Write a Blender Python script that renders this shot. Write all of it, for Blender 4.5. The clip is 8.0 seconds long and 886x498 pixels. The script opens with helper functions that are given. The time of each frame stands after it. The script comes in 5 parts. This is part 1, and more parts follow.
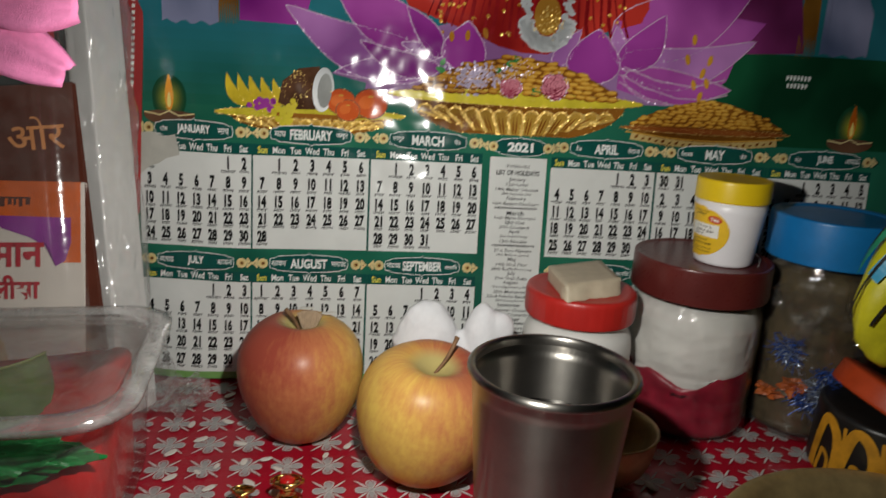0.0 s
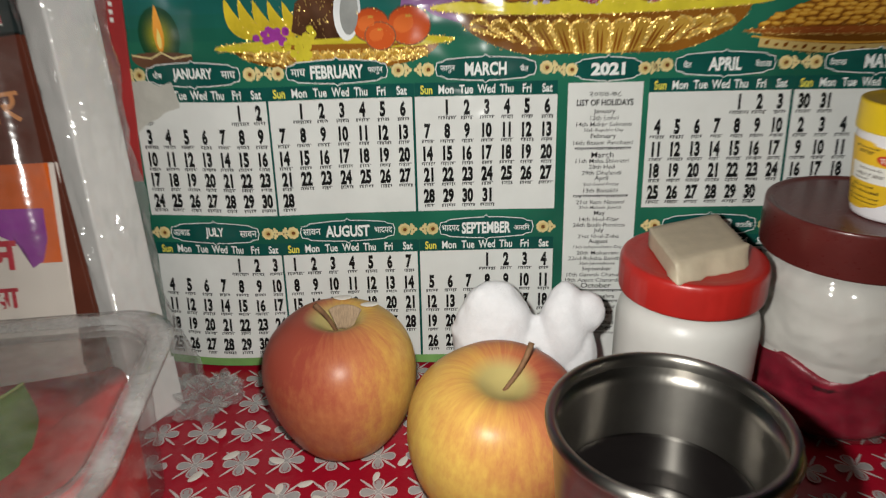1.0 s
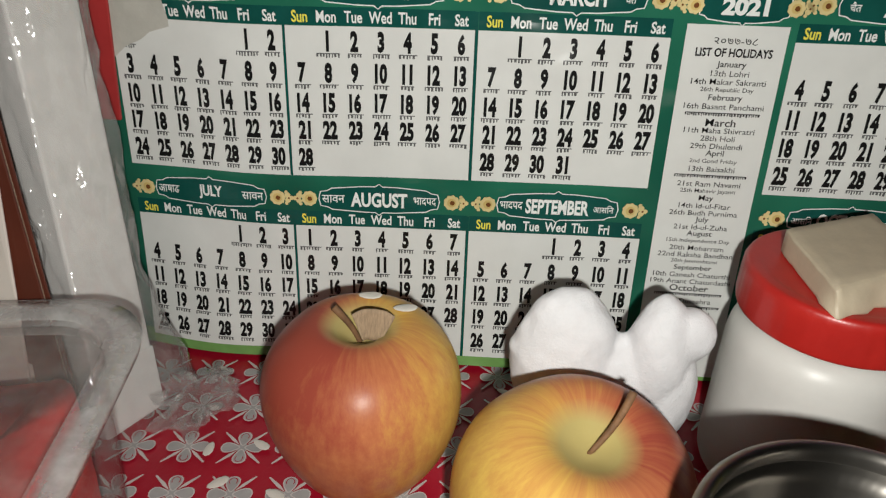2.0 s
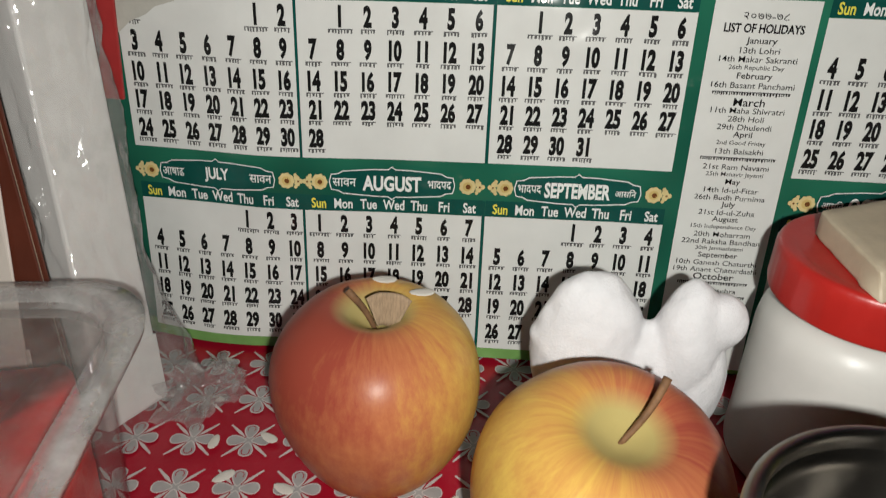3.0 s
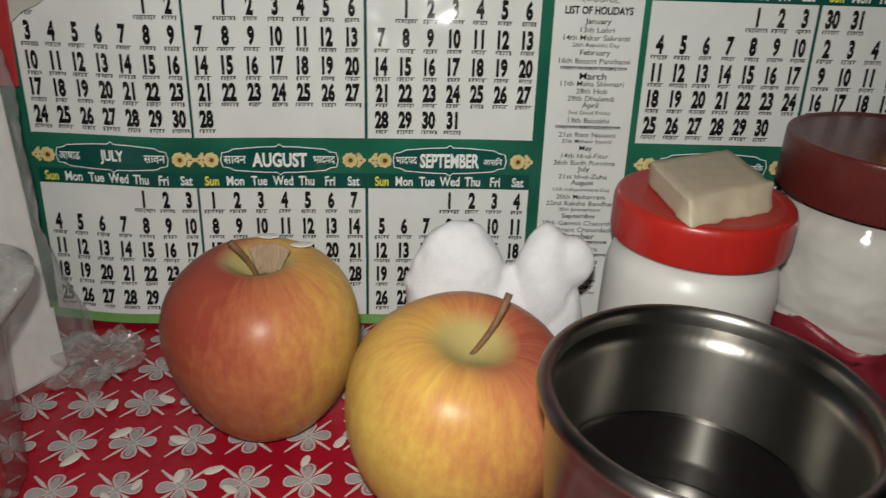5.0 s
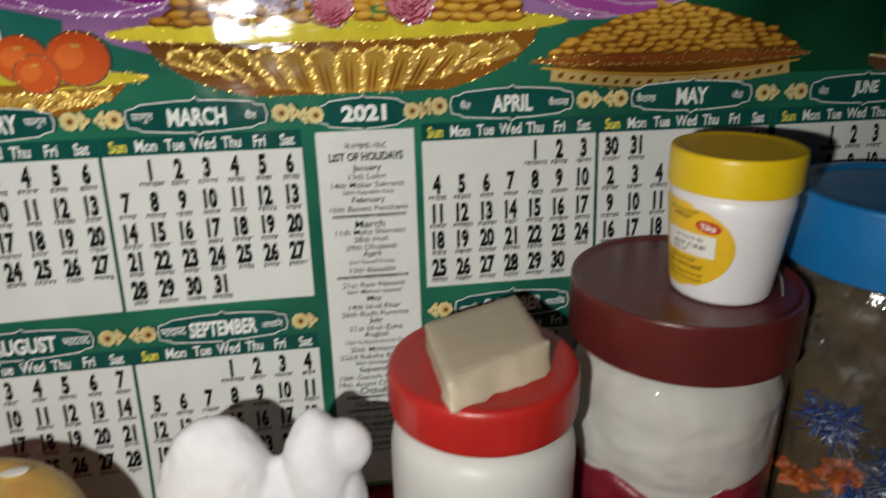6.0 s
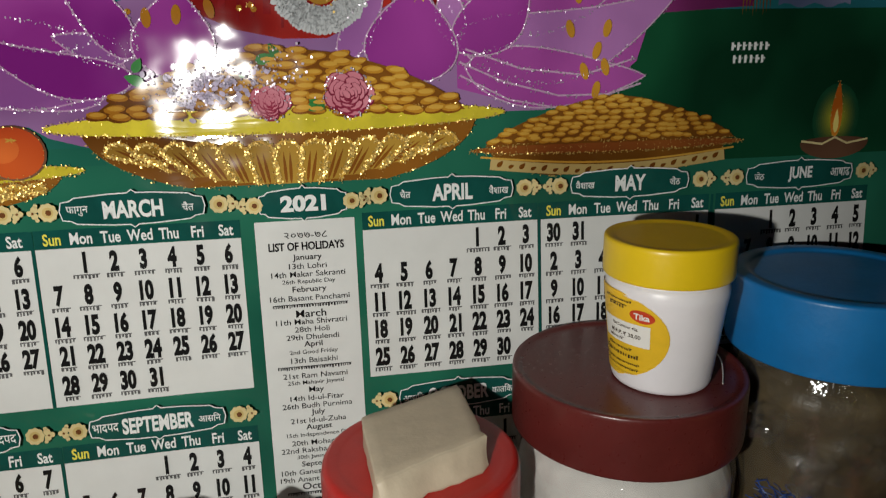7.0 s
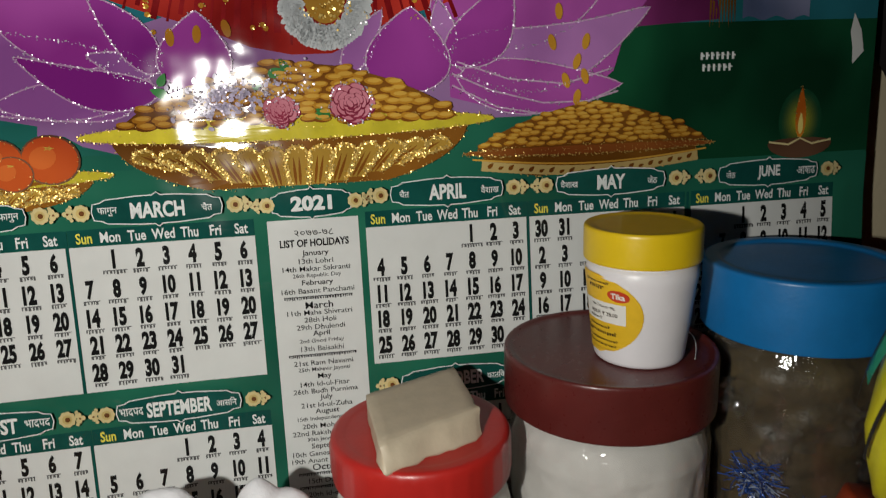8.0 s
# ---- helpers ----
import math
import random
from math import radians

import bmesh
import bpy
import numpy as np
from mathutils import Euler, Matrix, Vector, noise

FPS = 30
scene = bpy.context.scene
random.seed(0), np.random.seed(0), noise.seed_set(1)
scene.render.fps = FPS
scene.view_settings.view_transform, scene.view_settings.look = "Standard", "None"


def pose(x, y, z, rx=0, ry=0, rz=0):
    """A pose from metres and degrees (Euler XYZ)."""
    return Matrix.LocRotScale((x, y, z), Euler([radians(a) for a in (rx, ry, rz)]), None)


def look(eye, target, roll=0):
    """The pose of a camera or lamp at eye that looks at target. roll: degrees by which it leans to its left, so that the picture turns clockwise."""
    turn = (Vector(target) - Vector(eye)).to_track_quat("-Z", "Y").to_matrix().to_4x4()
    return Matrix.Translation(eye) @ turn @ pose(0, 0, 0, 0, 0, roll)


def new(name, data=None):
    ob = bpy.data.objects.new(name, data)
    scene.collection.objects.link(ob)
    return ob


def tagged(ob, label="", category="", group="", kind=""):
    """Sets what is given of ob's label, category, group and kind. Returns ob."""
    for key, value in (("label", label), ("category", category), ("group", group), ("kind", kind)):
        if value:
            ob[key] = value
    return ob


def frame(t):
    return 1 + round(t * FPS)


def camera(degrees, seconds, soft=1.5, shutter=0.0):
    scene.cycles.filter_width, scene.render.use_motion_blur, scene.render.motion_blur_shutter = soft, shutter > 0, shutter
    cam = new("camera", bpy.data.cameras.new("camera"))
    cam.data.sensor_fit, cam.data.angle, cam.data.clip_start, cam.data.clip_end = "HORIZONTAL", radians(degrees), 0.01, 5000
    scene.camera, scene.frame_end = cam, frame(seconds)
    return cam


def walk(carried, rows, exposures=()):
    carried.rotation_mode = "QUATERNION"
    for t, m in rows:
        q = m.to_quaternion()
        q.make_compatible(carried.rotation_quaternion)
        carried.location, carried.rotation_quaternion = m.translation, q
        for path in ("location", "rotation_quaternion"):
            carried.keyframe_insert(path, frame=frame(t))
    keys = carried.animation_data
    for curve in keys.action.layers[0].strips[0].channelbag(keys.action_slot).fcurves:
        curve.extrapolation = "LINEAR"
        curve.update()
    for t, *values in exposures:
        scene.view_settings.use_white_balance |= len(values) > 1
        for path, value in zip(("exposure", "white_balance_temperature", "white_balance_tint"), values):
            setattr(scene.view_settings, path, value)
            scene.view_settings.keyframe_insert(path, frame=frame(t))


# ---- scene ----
cam = camera(64.0, 8.0, 1.2, 0.4)
PATH = [
    (0, (-0.0309, -0.0378, 0.2287), (0.1013, 1.8869, -0.2986), 3.35),
    (0.2, (-0.0335, -0.0289, 0.2314), (0.0504, 1.8778, -0.3666), 2.66),
    (0.5, (-0.0346, -0.0040, 0.2366), (-0.0208, 1.8829, -0.4265), 0.72),
    (0.7, (-0.0294, 0.0223, 0.2356), (-0.0605, 1.8922, -0.4733), -0.35),
    (1, (-0.0192, 0.0674, 0.2392), (-0.1063, 1.8879, -0.5843), -1.62),
    (1.2, (-0.0246, 0.1001, 0.2378), (-0.0608, 1.8848, -0.6643), 1.34),
    (1.5, (-0.0312, 0.1230, 0.2435), (-0.1994, 1.8718, -0.7124), -0.48),
    (1.7, (-0.0369, 0.1386, 0.2320), (-0.1807, 1.8743, -0.7511), 0.77),
    (2.8, (-0.0460, 0.1638, 0.2122), (-0.1555, 1.9038, -0.7678), 1.88),
    (3, (-0.0482, 0.1604, 0.2079), (-0.1729, 1.9028, -0.7660), 1.61),
    (3.5, (-0.0463, 0.1552, 0.1943), (-0.1185, 1.8983, -0.7836), 2.20),
    (4, (-0.0428, 0.1424, 0.1881), (0.0080, 1.9123, -0.7420), 3.49),
    (4.2, (-0.0413, 0.1365, 0.1912), (-0.0473, 1.9072, -0.7388), 1.92),
    (5.3, (-0.0153, 0.1222, 0.1969), (0.0763, 1.9293, -0.6551), 1.14),
    (5.5, (-0.0050, 0.1332, 0.2104), (0.0806, 1.9571, -0.6057), -0.67),
    (5.7, (0.0198, 0.1494, 0.2131), (0.1777, 1.9936, -0.5443), -0.56),
    (5.8, (0.0246, 0.1567, 0.2185), (0.2584, 1.9919, -0.5415), -0.27),
    (6, (0.0419, 0.1633, 0.2246), (0.3016, 2.0009, -0.5210), -0.90),
    (6.2, (0.0511, 0.1663, 0.2337), (0.2929, 2.0216, -0.4729), -2.50),
    (6.5, (0.0582, 0.1684, 0.2305), (0.3471, 2.0410, -0.4099), -1.19),
    (7, (0.0594, 0.1648, 0.2301), (0.3786, 2.0592, -0.3262), -1.04),
    (7.5, (0.0558, 0.1512, 0.2311), (0.3644, 2.0657, -0.2585), -1.92),
    (8, (0.0585, 0.1359, 0.2245), (0.3655, 2.0509, -0.2641), -1.94),
]
EXPOSURES = [(0, -0.36), (0.5, -0.2), (1, -0.02), (4.2, 0.0), (5.3, -0.3), (5.7, -0.28), (6.0, -0.1), (6.5, -0.04), (7.2, -0.2), (8, -0.25)]
walk(cam, [(t, look(eye, target, roll)) for t, eye, target, roll in PATH], EXPOSURES)

# ---- light: the torch of the recording phone, and a dim room ----
world = bpy.data.worlds.new("room_glow")
scene.world = world
world.use_nodes = True
world.node_tree.nodes["Background"].inputs[0].default_value = (1.0, 0.9, 0.78, 1)
world.node_tree.nodes["Background"].inputs[1].default_value = 0.011
torch_data = bpy.data.lights.new("phone_torch", "SPOT")
torch_data.energy, torch_data.color = 3.85, (0.98, 0.962, 0.90)
torch_data.shadow_soft_size = 0.004
torch_data.spot_size, torch_data.spot_blend = radians(162), 1.0
torch = new("phone_torch", torch_data)
torch.matrix_world = look((-0.028, 0.122, 0.220), (-0.004, 0.44, 0.13))


# ---- materials ----
def shader(name, color, rough=0.5, metal=0.0, coat=0.0, spec=0.5):
    m = bpy.data.materials.new(name)
    m.use_nodes = True
    b = m.node_tree.nodes["Principled BSDF"]
    b.inputs["Base Color"].default_value = (*color, 1)
    b.inputs["Roughness"].default_value = rough
    b.inputs["Metallic"].default_value = metal
    b.inputs["Coat Weight"].default_value = coat
    b.inputs["Coat Roughness"].default_value = 0.08
    b.inputs["Specular IOR Level"].default_value = spec
    return m, m.node_tree, b


def node(tree, kind, **inputs):
    n = tree.nodes.new(kind)
    for key, value in inputs.items():
        n.inputs[key.replace("_", " ")].default_value = value
    return n


def noise_tex(tree, scale, detail=4.0, rough=0.55, stretch=(1, 1, 1)):
    co = tree.nodes.new("ShaderNodeTexCoord")
    mp = tree.nodes.new("ShaderNodeMapping")
    mp.inputs["Scale"].default_value = stretch
    nz = node(tree, "ShaderNodeTexNoise", Scale=scale, Detail=detail, Roughness=rough)
    tree.links.new(co.outputs["Object"], mp.inputs["Vector"])
    tree.links.new(mp.outputs["Vector"], nz.inputs["Vector"])
    return nz


def ramp(tree, source, stops):
    r = tree.nodes.new("ShaderNodeValToRGB")
    els = r.color_ramp.elements
    while len(els) < len(stops):
        els.new(0.5)
    for e, (p, c) in zip(els, stops):
        e.position, e.color = p, (*c, 1)
    tree.links.new(source, r.inputs["Fac"])
    return r


def bump(tree, bsdf, source, strength, distance):
    b = node(tree, "ShaderNodeBump", Strength=strength, Distance=distance)
    tree.links.new(source, b.inputs["Height"])
    tree.links.new(b.outputs["Normal"], bsdf.inputs["Normal"])
    return b


def surface(name, color, rough=0.5, metal=0.0, vary=0.15, scale=60.0, grain=0.0, grain_scale=900.0, coat=0.0, spec=0.5,
            stretch=(1, 1, 1), wear=0.0):
    """A material with two scales of variation: patches of tone, and fine grain in gloss and relief."""
    m, t, b = shader(name, color, rough, metal, coat, spec)
    big = noise_tex(t, scale, 5, 0.6, stretch)
    lo = tuple(max(0, c * (1 - vary)) for c in color)
    hi = tuple(min(1, c * (1 + vary)) for c in color)
    col = ramp(t, big.outputs["Fac"], [(0.3, lo), (0.7, hi)])
    t.links.new(col.outputs["Color"], b.inputs["Base Color"])
    fine = noise_tex(t, grain_scale, 3, 0.6, stretch)
    mr = node(t, "ShaderNodeMapRange", To_Min=max(0.02, rough - 0.06 - wear), To_Max=min(1, rough + 0.08 + wear))
    t.links.new(fine.outputs["Fac"], mr.inputs["Value"])
    t.links.new(mr.outputs["Result"], b.inputs["Roughness"])
    if grain:
        bump(t, b, fine.outputs["Fac"], grain, 0.0006)
    return m


def printed(name, color, vary=0.08, rough=0.2, to=None):
    """Ink on the laminated, slightly wavy sheet; to: a second ink that the first shades into over the picture."""
    m, t, b = shader(name, color, rough * 0.6, 0, 0.0, 0.34)
    a = noise_tex(t, 17, 1.5, 0.5) if to else noise_tex(t, 45, 5, 0.65)
    lo, hi = tuple(c * (1 - vary) for c in color), tuple(min(1, c * (1 + vary)) for c in (to or color))
    col = ramp(t, a.outputs["Fac"], [(0.35, lo), (0.65, hi)])
    t.links.new(col.outputs["Color"], b.inputs["Base Color"])
    wave = noise_tex(t, 26, 2, 0.5)
    bump(t, b, wave.outputs["Fac"], 0.34, 0.01)
    return m


def clear_film(name, tint, gloss_rough, base=0.06, wrinkle=0.0, scale=60.0, haze=0.0, haze_color=(0.8, 0.8, 0.8)):
    """Thin clear plastic: lets light straight through, shines at grazing angles, with a little haze."""
    m = bpy.data.materials.new(name)
    m.use_nodes = True
    t = m.node_tree
    t.nodes.clear()
    out = t.nodes.new("ShaderNodeOutputMaterial")
    tr = node(t, "ShaderNodeBsdfTransparent", Color=(*tint, 1))
    gl = node(t, "ShaderNodeBsdfGlossy", Color=(1, 1, 1, 1), Roughness=gloss_rough)
    fr = node(t, "ShaderNodeLayerWeight", Blend=0.5)
    pw = t.nodes.new("ShaderNodeMath")
    pw.operation = "POWER"
    pw.inputs[1].default_value = 4.0
    t.links.new(fr.outputs["Facing"], pw.inputs[0])
    ad = t.nodes.new("ShaderNodeMath")
    ad.operation = "MULTIPLY_ADD"
    ad.inputs[1].default_value = 0.45
    ad.inputs[2].default_value = base
    t.links.new(pw.outputs[0], ad.inputs[0])
    mix = t.nodes.new("ShaderNodeMixShader")
    t.links.new(ad.outputs[0], mix.inputs[0])
    df = node(t, "ShaderNodeBsdfDiffuse", Color=(*haze_color, 1))
    hz = t.nodes.new("ShaderNodeMixShader")
    hn = noise_tex(t, 70, 4, 0.6)
    mr = node(t, "ShaderNodeMapRange", From_Min=0.3, From_Max=0.75, To_Min=haze * 0.4, To_Max=haze * 1.6)
    t.links.new(hn.outputs["Fac"], mr.inputs["Value"])
    t.links.new(mr.outputs["Result"], hz.inputs[0])
    t.links.new(tr.outputs[0], hz.inputs[1])
    t.links.new(df.outputs[0], hz.inputs[2])
    t.links.new(hz.outputs[0], mix.inputs[1])
    t.links.new(gl.outputs[0], mix.inputs[2])
    t.links.new(mix.outputs[0], out.inputs[0])
    if wrinkle:
        nz = noise_tex(t, scale, 4, 0.6)
        bp = node(t, "ShaderNodeBump", Strength=wrinkle, Distance=0.004)
        t.links.new(nz.outputs["Fac"], bp.inputs["Height"])
        t.links.new(bp.outputs["Normal"], gl.inputs["Normal"])
    return m


def apple_skin(name, shift, side=0.24, bias=-0.03):
    """Yellow skin flushed with red streaks that run from stem to base; shift turns the flush round the fruit."""
    m, t, b = shader(name, (0.6, 0.3, 0.06), 0.36, 0, 0.0, 0.22)
    co = t.nodes.new("ShaderNodeTexCoord")
    sx = t.nodes.new("ShaderNodeSeparateXYZ")
    t.links.new(co.outputs["Object"], sx.inputs[0])
    at = t.nodes.new("ShaderNodeMath")
    at.operation = "ARCTAN2"
    t.links.new(sx.outputs["Y"], at.inputs[0])
    t.links.new(sx.outputs["X"], at.inputs[1])
    cs = t.nodes.new("ShaderNodeMath")
    cs.operation = "ADD"
    cs.inputs[1].default_value = shift
    t.links.new(at.outputs[0], cs.inputs[0])
    cosine = t.nodes.new("ShaderNodeMath")
    cosine.operation = "COSINE"
    t.links.new(cs.outputs[0], cosine.inputs[0])
    cb = t.nodes.new("ShaderNodeCombineXYZ")
    t.links.new(at.outputs[0], cb.inputs[0])
    mz = t.nodes.new("ShaderNodeMath")
    mz.operation = "MULTIPLY"
    mz.inputs[1].default_value = 14
    t.links.new(sx.outputs["Z"], mz.inputs[0])
    t.links.new(mz.outputs[0], cb.inputs[1])
    streak = node(t, "ShaderNodeTexNoise", Scale=9, Detail=6, Roughness=0.7)
    t.links.new(cb.outputs[0], streak.inputs["Vector"])
    patch = noise_tex(t, 30, 3, 0.5)
    # the flush grows to one side, along the streaks and towards the top
    def mad(a, k, c):
        n = t.nodes.new("ShaderNodeMath")
        n.operation = "MULTIPLY_ADD"
        t.links.new(a, n.inputs[0])
        n.inputs[1].default_value = k
        if isinstance(c, float):
            n.inputs[2].default_value = c
        else:
            t.links.new(c, n.inputs[2])
        return n.outputs[0]
    v = mad(cosine.outputs[0], side, bias)
    v = mad(streak.outputs["Fac"], 0.46, v)
    v = mad(patch.outputs["Fac"], 0.35, v)
    v = mad(sx.outputs["Z"], 2.6, v)
    col = ramp(t, v, [(0.20, (0.68, 0.47, 0.10)), (0.40, (0.54, 0.28, 0.075)), (0.54, (0.44, 0.155, 0.065)), (0.76, (0.30, 0.06, 0.038))])
    # tan green skin in the hollow round the stalk
    rad = t.nodes.new("ShaderNodeVectorMath")
    rad.operation = "LENGTH"
    flat = t.nodes.new("ShaderNodeCombineXYZ")
    t.links.new(sx.outputs["X"], flat.inputs[0])
    t.links.new(sx.outputs["Y"], flat.inputs[1])
    t.links.new(flat.outputs[0], rad.inputs[0])
    near = node(t, "ShaderNodeMapRange", From_Min=0.009, From_Max=0.0155, To_Min=1.0, To_Max=0.0)
    t.links.new(rad.outputs["Value"], near.inputs["Value"])
    upper = node(t, "ShaderNodeMapRange", From_Min=0.04, From_Max=0.05)
    t.links.new(sx.outputs["Z"], upper.inputs["Value"])
    both = t.nodes.new("ShaderNodeMath")
    both.operation = "MULTIPLY"
    t.links.new(near.outputs["Result"], both.inputs[0])
    t.links.new(upper.outputs["Result"], both.inputs[1])
    mixc = t.nodes.new("ShaderNodeMix")
    mixc.data_type = "RGBA"
    for sock in mixc.inputs:
        if sock.name == "B" and sock.type == "RGBA":
            sock.default_value = (0.42, 0.34, 0.13, 1)
        if sock.name == "A" and sock.type == "RGBA":
            t.links.new(col.outputs["Color"], sock)
        if sock.name == "Factor" and sock.type == "VALUE":
            t.links.new(both.outputs[0], sock)
    for sock in mixc.outputs:
        if sock.type == "RGBA":
            t.links.new(sock, b.inputs["Base Color"])
    dots = noise_tex(t, 700, 2, 0.5)
    bump(t, b, dots.outputs["Fac"], 0.08, 0.0004)
    return m


def brushed(name, color, rough):
    m, t, b = shader(name, color, rough, 1.0)
    n = noise_tex(t, 220, 3, 0.6, (1, 1, 0.04))
    mr = node(t, "ShaderNodeMapRange", To_Min=rough - 0.03, To_Max=rough + 0.04)
    t.links.new(n.outputs["Fac"], mr.inputs["Value"])
    t.links.new(mr.outputs["Result"], b.inputs["Roughness"])
    smudge = noise_tex(t, 55, 5, 0.65)
    col = ramp(t, smudge.outputs["Fac"], [(0.3, tuple(c * 0.8 for c in color)), (0.7, color)])
    t.links.new(col.outputs["Color"], b.inputs["Base Color"])
    bump(t, b, n.outputs["Fac"], 0.008, 0.0003)
    tan = t.nodes.new("ShaderNodeTangent")
    tan.direction_type, tan.axis = "RADIAL", "Z"
    t.links.new(tan.outputs[0], b.inputs["Tangent"])
    b.inputs["Anisotropic"].default_value = 0.75
    b.inputs["Anisotropic Rotation"].default_value = 0.25
    return m


PAPER = printed("white_paper_print", (0.70, 0.712, 0.69), 0.03, 0.24)
GREEN = printed("green_print", (0.015, 0.115, 0.075), 0.2, 0.2, (0.02, 0.14, 0.085))
DARKGREEN = printed("dark_green_print", (0.008, 0.075, 0.062), 0.15, 0.2)
LILACSKY = printed("blue_lilac_print", (0.1, 0.13, 0.24), 0.25, 0.2, (0.24, 0.25, 0.38))
GRASS = printed("light_green_print", (0.17, 0.34, 0.10), 0.12, 0.25)
INK = printed("black_ink", (0.012, 0.012, 0.012), 0.1, 0.25)
GREYINK = printed("grey_ink", (0.12, 0.12, 0.12), 0.2, 0.25)
WHITEINK = printed("white_ink", (0.78, 0.8, 0.78), 0.03, 0.22)
YELLOWINK = printed("yellow_ink", (0.78, 0.72, 0.1), 0.05, 0.22)
PURPLE = printed("purple_print", (0.26, 0.028, 0.25), 0.15, 0.18, (0.40, 0.085, 0.37))
PURPLE2 = printed("deep_purple_print", (0.19, 0.014, 0.195), 0.15, 0.18, (0.33, 0.05, 0.31))
LILAC = printed("lilac_print", (0.28, 0.085, 0.32), 0.25, 0.18, (0.4, 0.17, 0.43))
REDCLOTH = printed("red_silk_print", (0.3, 0.012, 0.012), 0.4, 0.18, (0.4, 0.03, 0.02))
GOLDPRINT = printed("gold_print", (0.34, 0.16, 0.022), 0.2, 0.2, (0.54, 0.33, 0.06))
BOWLGOLD = printed("bowl_gold_print", (0.13, 0.045, 0.007), 0.25, 0.2, (0.24, 0.095, 0.014))
GOLDDARK = printed("dark_gold_print", (0.15, 0.06, 0.01), 0.3, 0.2, (0.26, 0.12, 0.018))
PLATEYELLOW = printed("plate_yellow_print", (0.62, 0.52, 0.04), 0.15, 0.2)
COIN_A = printed("coin_gold_print", (0.36, 0.14, 0.014), 0.2, 0.2, (0.54, 0.27, 0.03))
COIN_C = printed("coin_light_print", (0.52, 0.26, 0.035), 0.2, 0.2, (0.66, 0.4, 0.07))
OLIVEGOLD = printed("olive_gold_print", (0.26, 0.13, 0.018), 0.3, 0.2, (0.4, 0.24, 0.04))
REDBROWN = printed("red_brown_print", (0.2, 0.05, 0.012), 0.2, 0.2, (0.3, 0.1, 0.02))
COIN_B = printed("coin_brown_print", (0.13, 0.04, 0.008), 0.2, 0.2, (0.24, 0.085, 0.012))
ROSE = printed("rose_print", (0.5, 0.1, 0.16), 0.3, 0.2, (0.62, 0.25, 0.3))
LEAFPRINT = printed("leaf_print", (0.04, 0.2, 0.05), 0.3, 0.2)
BANANA = printed("banana_print", (0.6, 0.45, 0.03), 0.2, 0.2)
COCO = printed("coconut_print", (0.09, 0.04, 0.02), 0.4, 0.2)
TOMATO = printed("red_orange_print", (0.34, 0.028, 0.01), 0.15, 0.2, (0.52, 0.09, 0.02))
FLAME = printed("flame_print", (0.6, 0.14, 0.015), 0.2, 0.2, (0.8, 0.36, 0.04))
FLAMECORE = printed("flame_core_print", (0.85, 0.7, 0.2), 0.1, 0.2)
CLAY = printed("clay_print", (0.06, 0.024, 0.014), 0.3, 0.2, (0.16, 0.08, 0.045))
GARLAND = printed("white_garland_print", (0.5, 0.53, 0.55), 0.2, 0.2, (0.68, 0.7, 0.7))
SPARKLE_S, _, _ = shader("silver_glitter", (0.62, 0.55, 0.64), 0.34, 0.55)
SPARKLE_G, _, _ = shader("gold_glitter", (0.75, 0.52, 0.15), 0.32, 0.6)
SHEETBACK = surface("paper_back", (0.6, 0.58, 0.52), 0.6)
CLOTH = surface("red_plastic_tablecloth", (0.36, 0.006, 0.022), 0.3, 0, 0.18, 14, 0.25, 500, 0.0)
CLOTHWHITE = surface("white_flower_print", (0.56, 0.52, 0.5), 0.35, 0, 0.1, 120, 0.2, 500)
CLOTHGREY = surface("grey_cloth_print", (0.36, 0.35, 0.345), 0.5, 0, 0.12, 120, 0.2, 900)
WOOD = surface("dark_table_wood", (0.09, 0.045, 0.02), 0.5, 0, 0.35, 20, 0.3, 300, stretch=(1, 8, 8))
WALLPAINT = surface("cream_wall_paint", (0.62, 0.54, 0.36), 0.7, 0, 0.1, 8, 0.5, 250)
# dark brown that holds the room's dimness in its colour
ROOMDIMNESS = surface("painted_room_dimness", (0.16, 0.12, 0.09), 0.8, 0, 0.15, 3, 0.3, 90)
FLOORSTONE = surface("floor_cement", (0.12, 0.1, 0.09), 0.7, 0, 0.2, 4, 0.3, 60)
BLACKCLOTH = surface("black_cloth", (0.012, 0.01, 0.01), 0.9, 0, 0.3, 40, 0.5, 900)
STEEL = brushed("stainless_steel", (0.355, 0.335, 0.305), 0.33)
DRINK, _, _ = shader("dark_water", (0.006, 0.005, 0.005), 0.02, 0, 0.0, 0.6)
BRASS = surface("worn_brass", (0.42, 0.31, 0.14), 0.42, 0.55, 0.25, 70, 0.25, 500)
GOLD, _, _ = shader("polished_gold", (0.75, 0.5, 0.16), 0.16, 1.0)
GEM, _, _ = shader("red_gem", (0.45, 0.01, 0.01), 0.08, 0, 0.6)
REDLID = surface("red_plastic_lid", (0.42, 0.018, 0.014), 0.34, 0, 0.1, 50, 0.1, 600)
MAROONLID = surface("maroon_plastic_lid", (0.1, 0.016, 0.014), 0.3, 0, 0.14, 40, 0.1, 500, wear=0.05)
BLUELID = surface("blue_plastic_lid", (0.008, 0.17, 0.45), 0.35, 0, 0.12, 45, 0.12, 500)
YELLOWLID = surface("yellow_plastic_lid", (0.72, 0.5, 0.01), 0.33, 0, 0.06, 60, 0.08, 500)
MILKY = surface("white_plastic", (0.64, 0.63, 0.6), 0.36, 0, 0.05, 40, 0.06, 500)
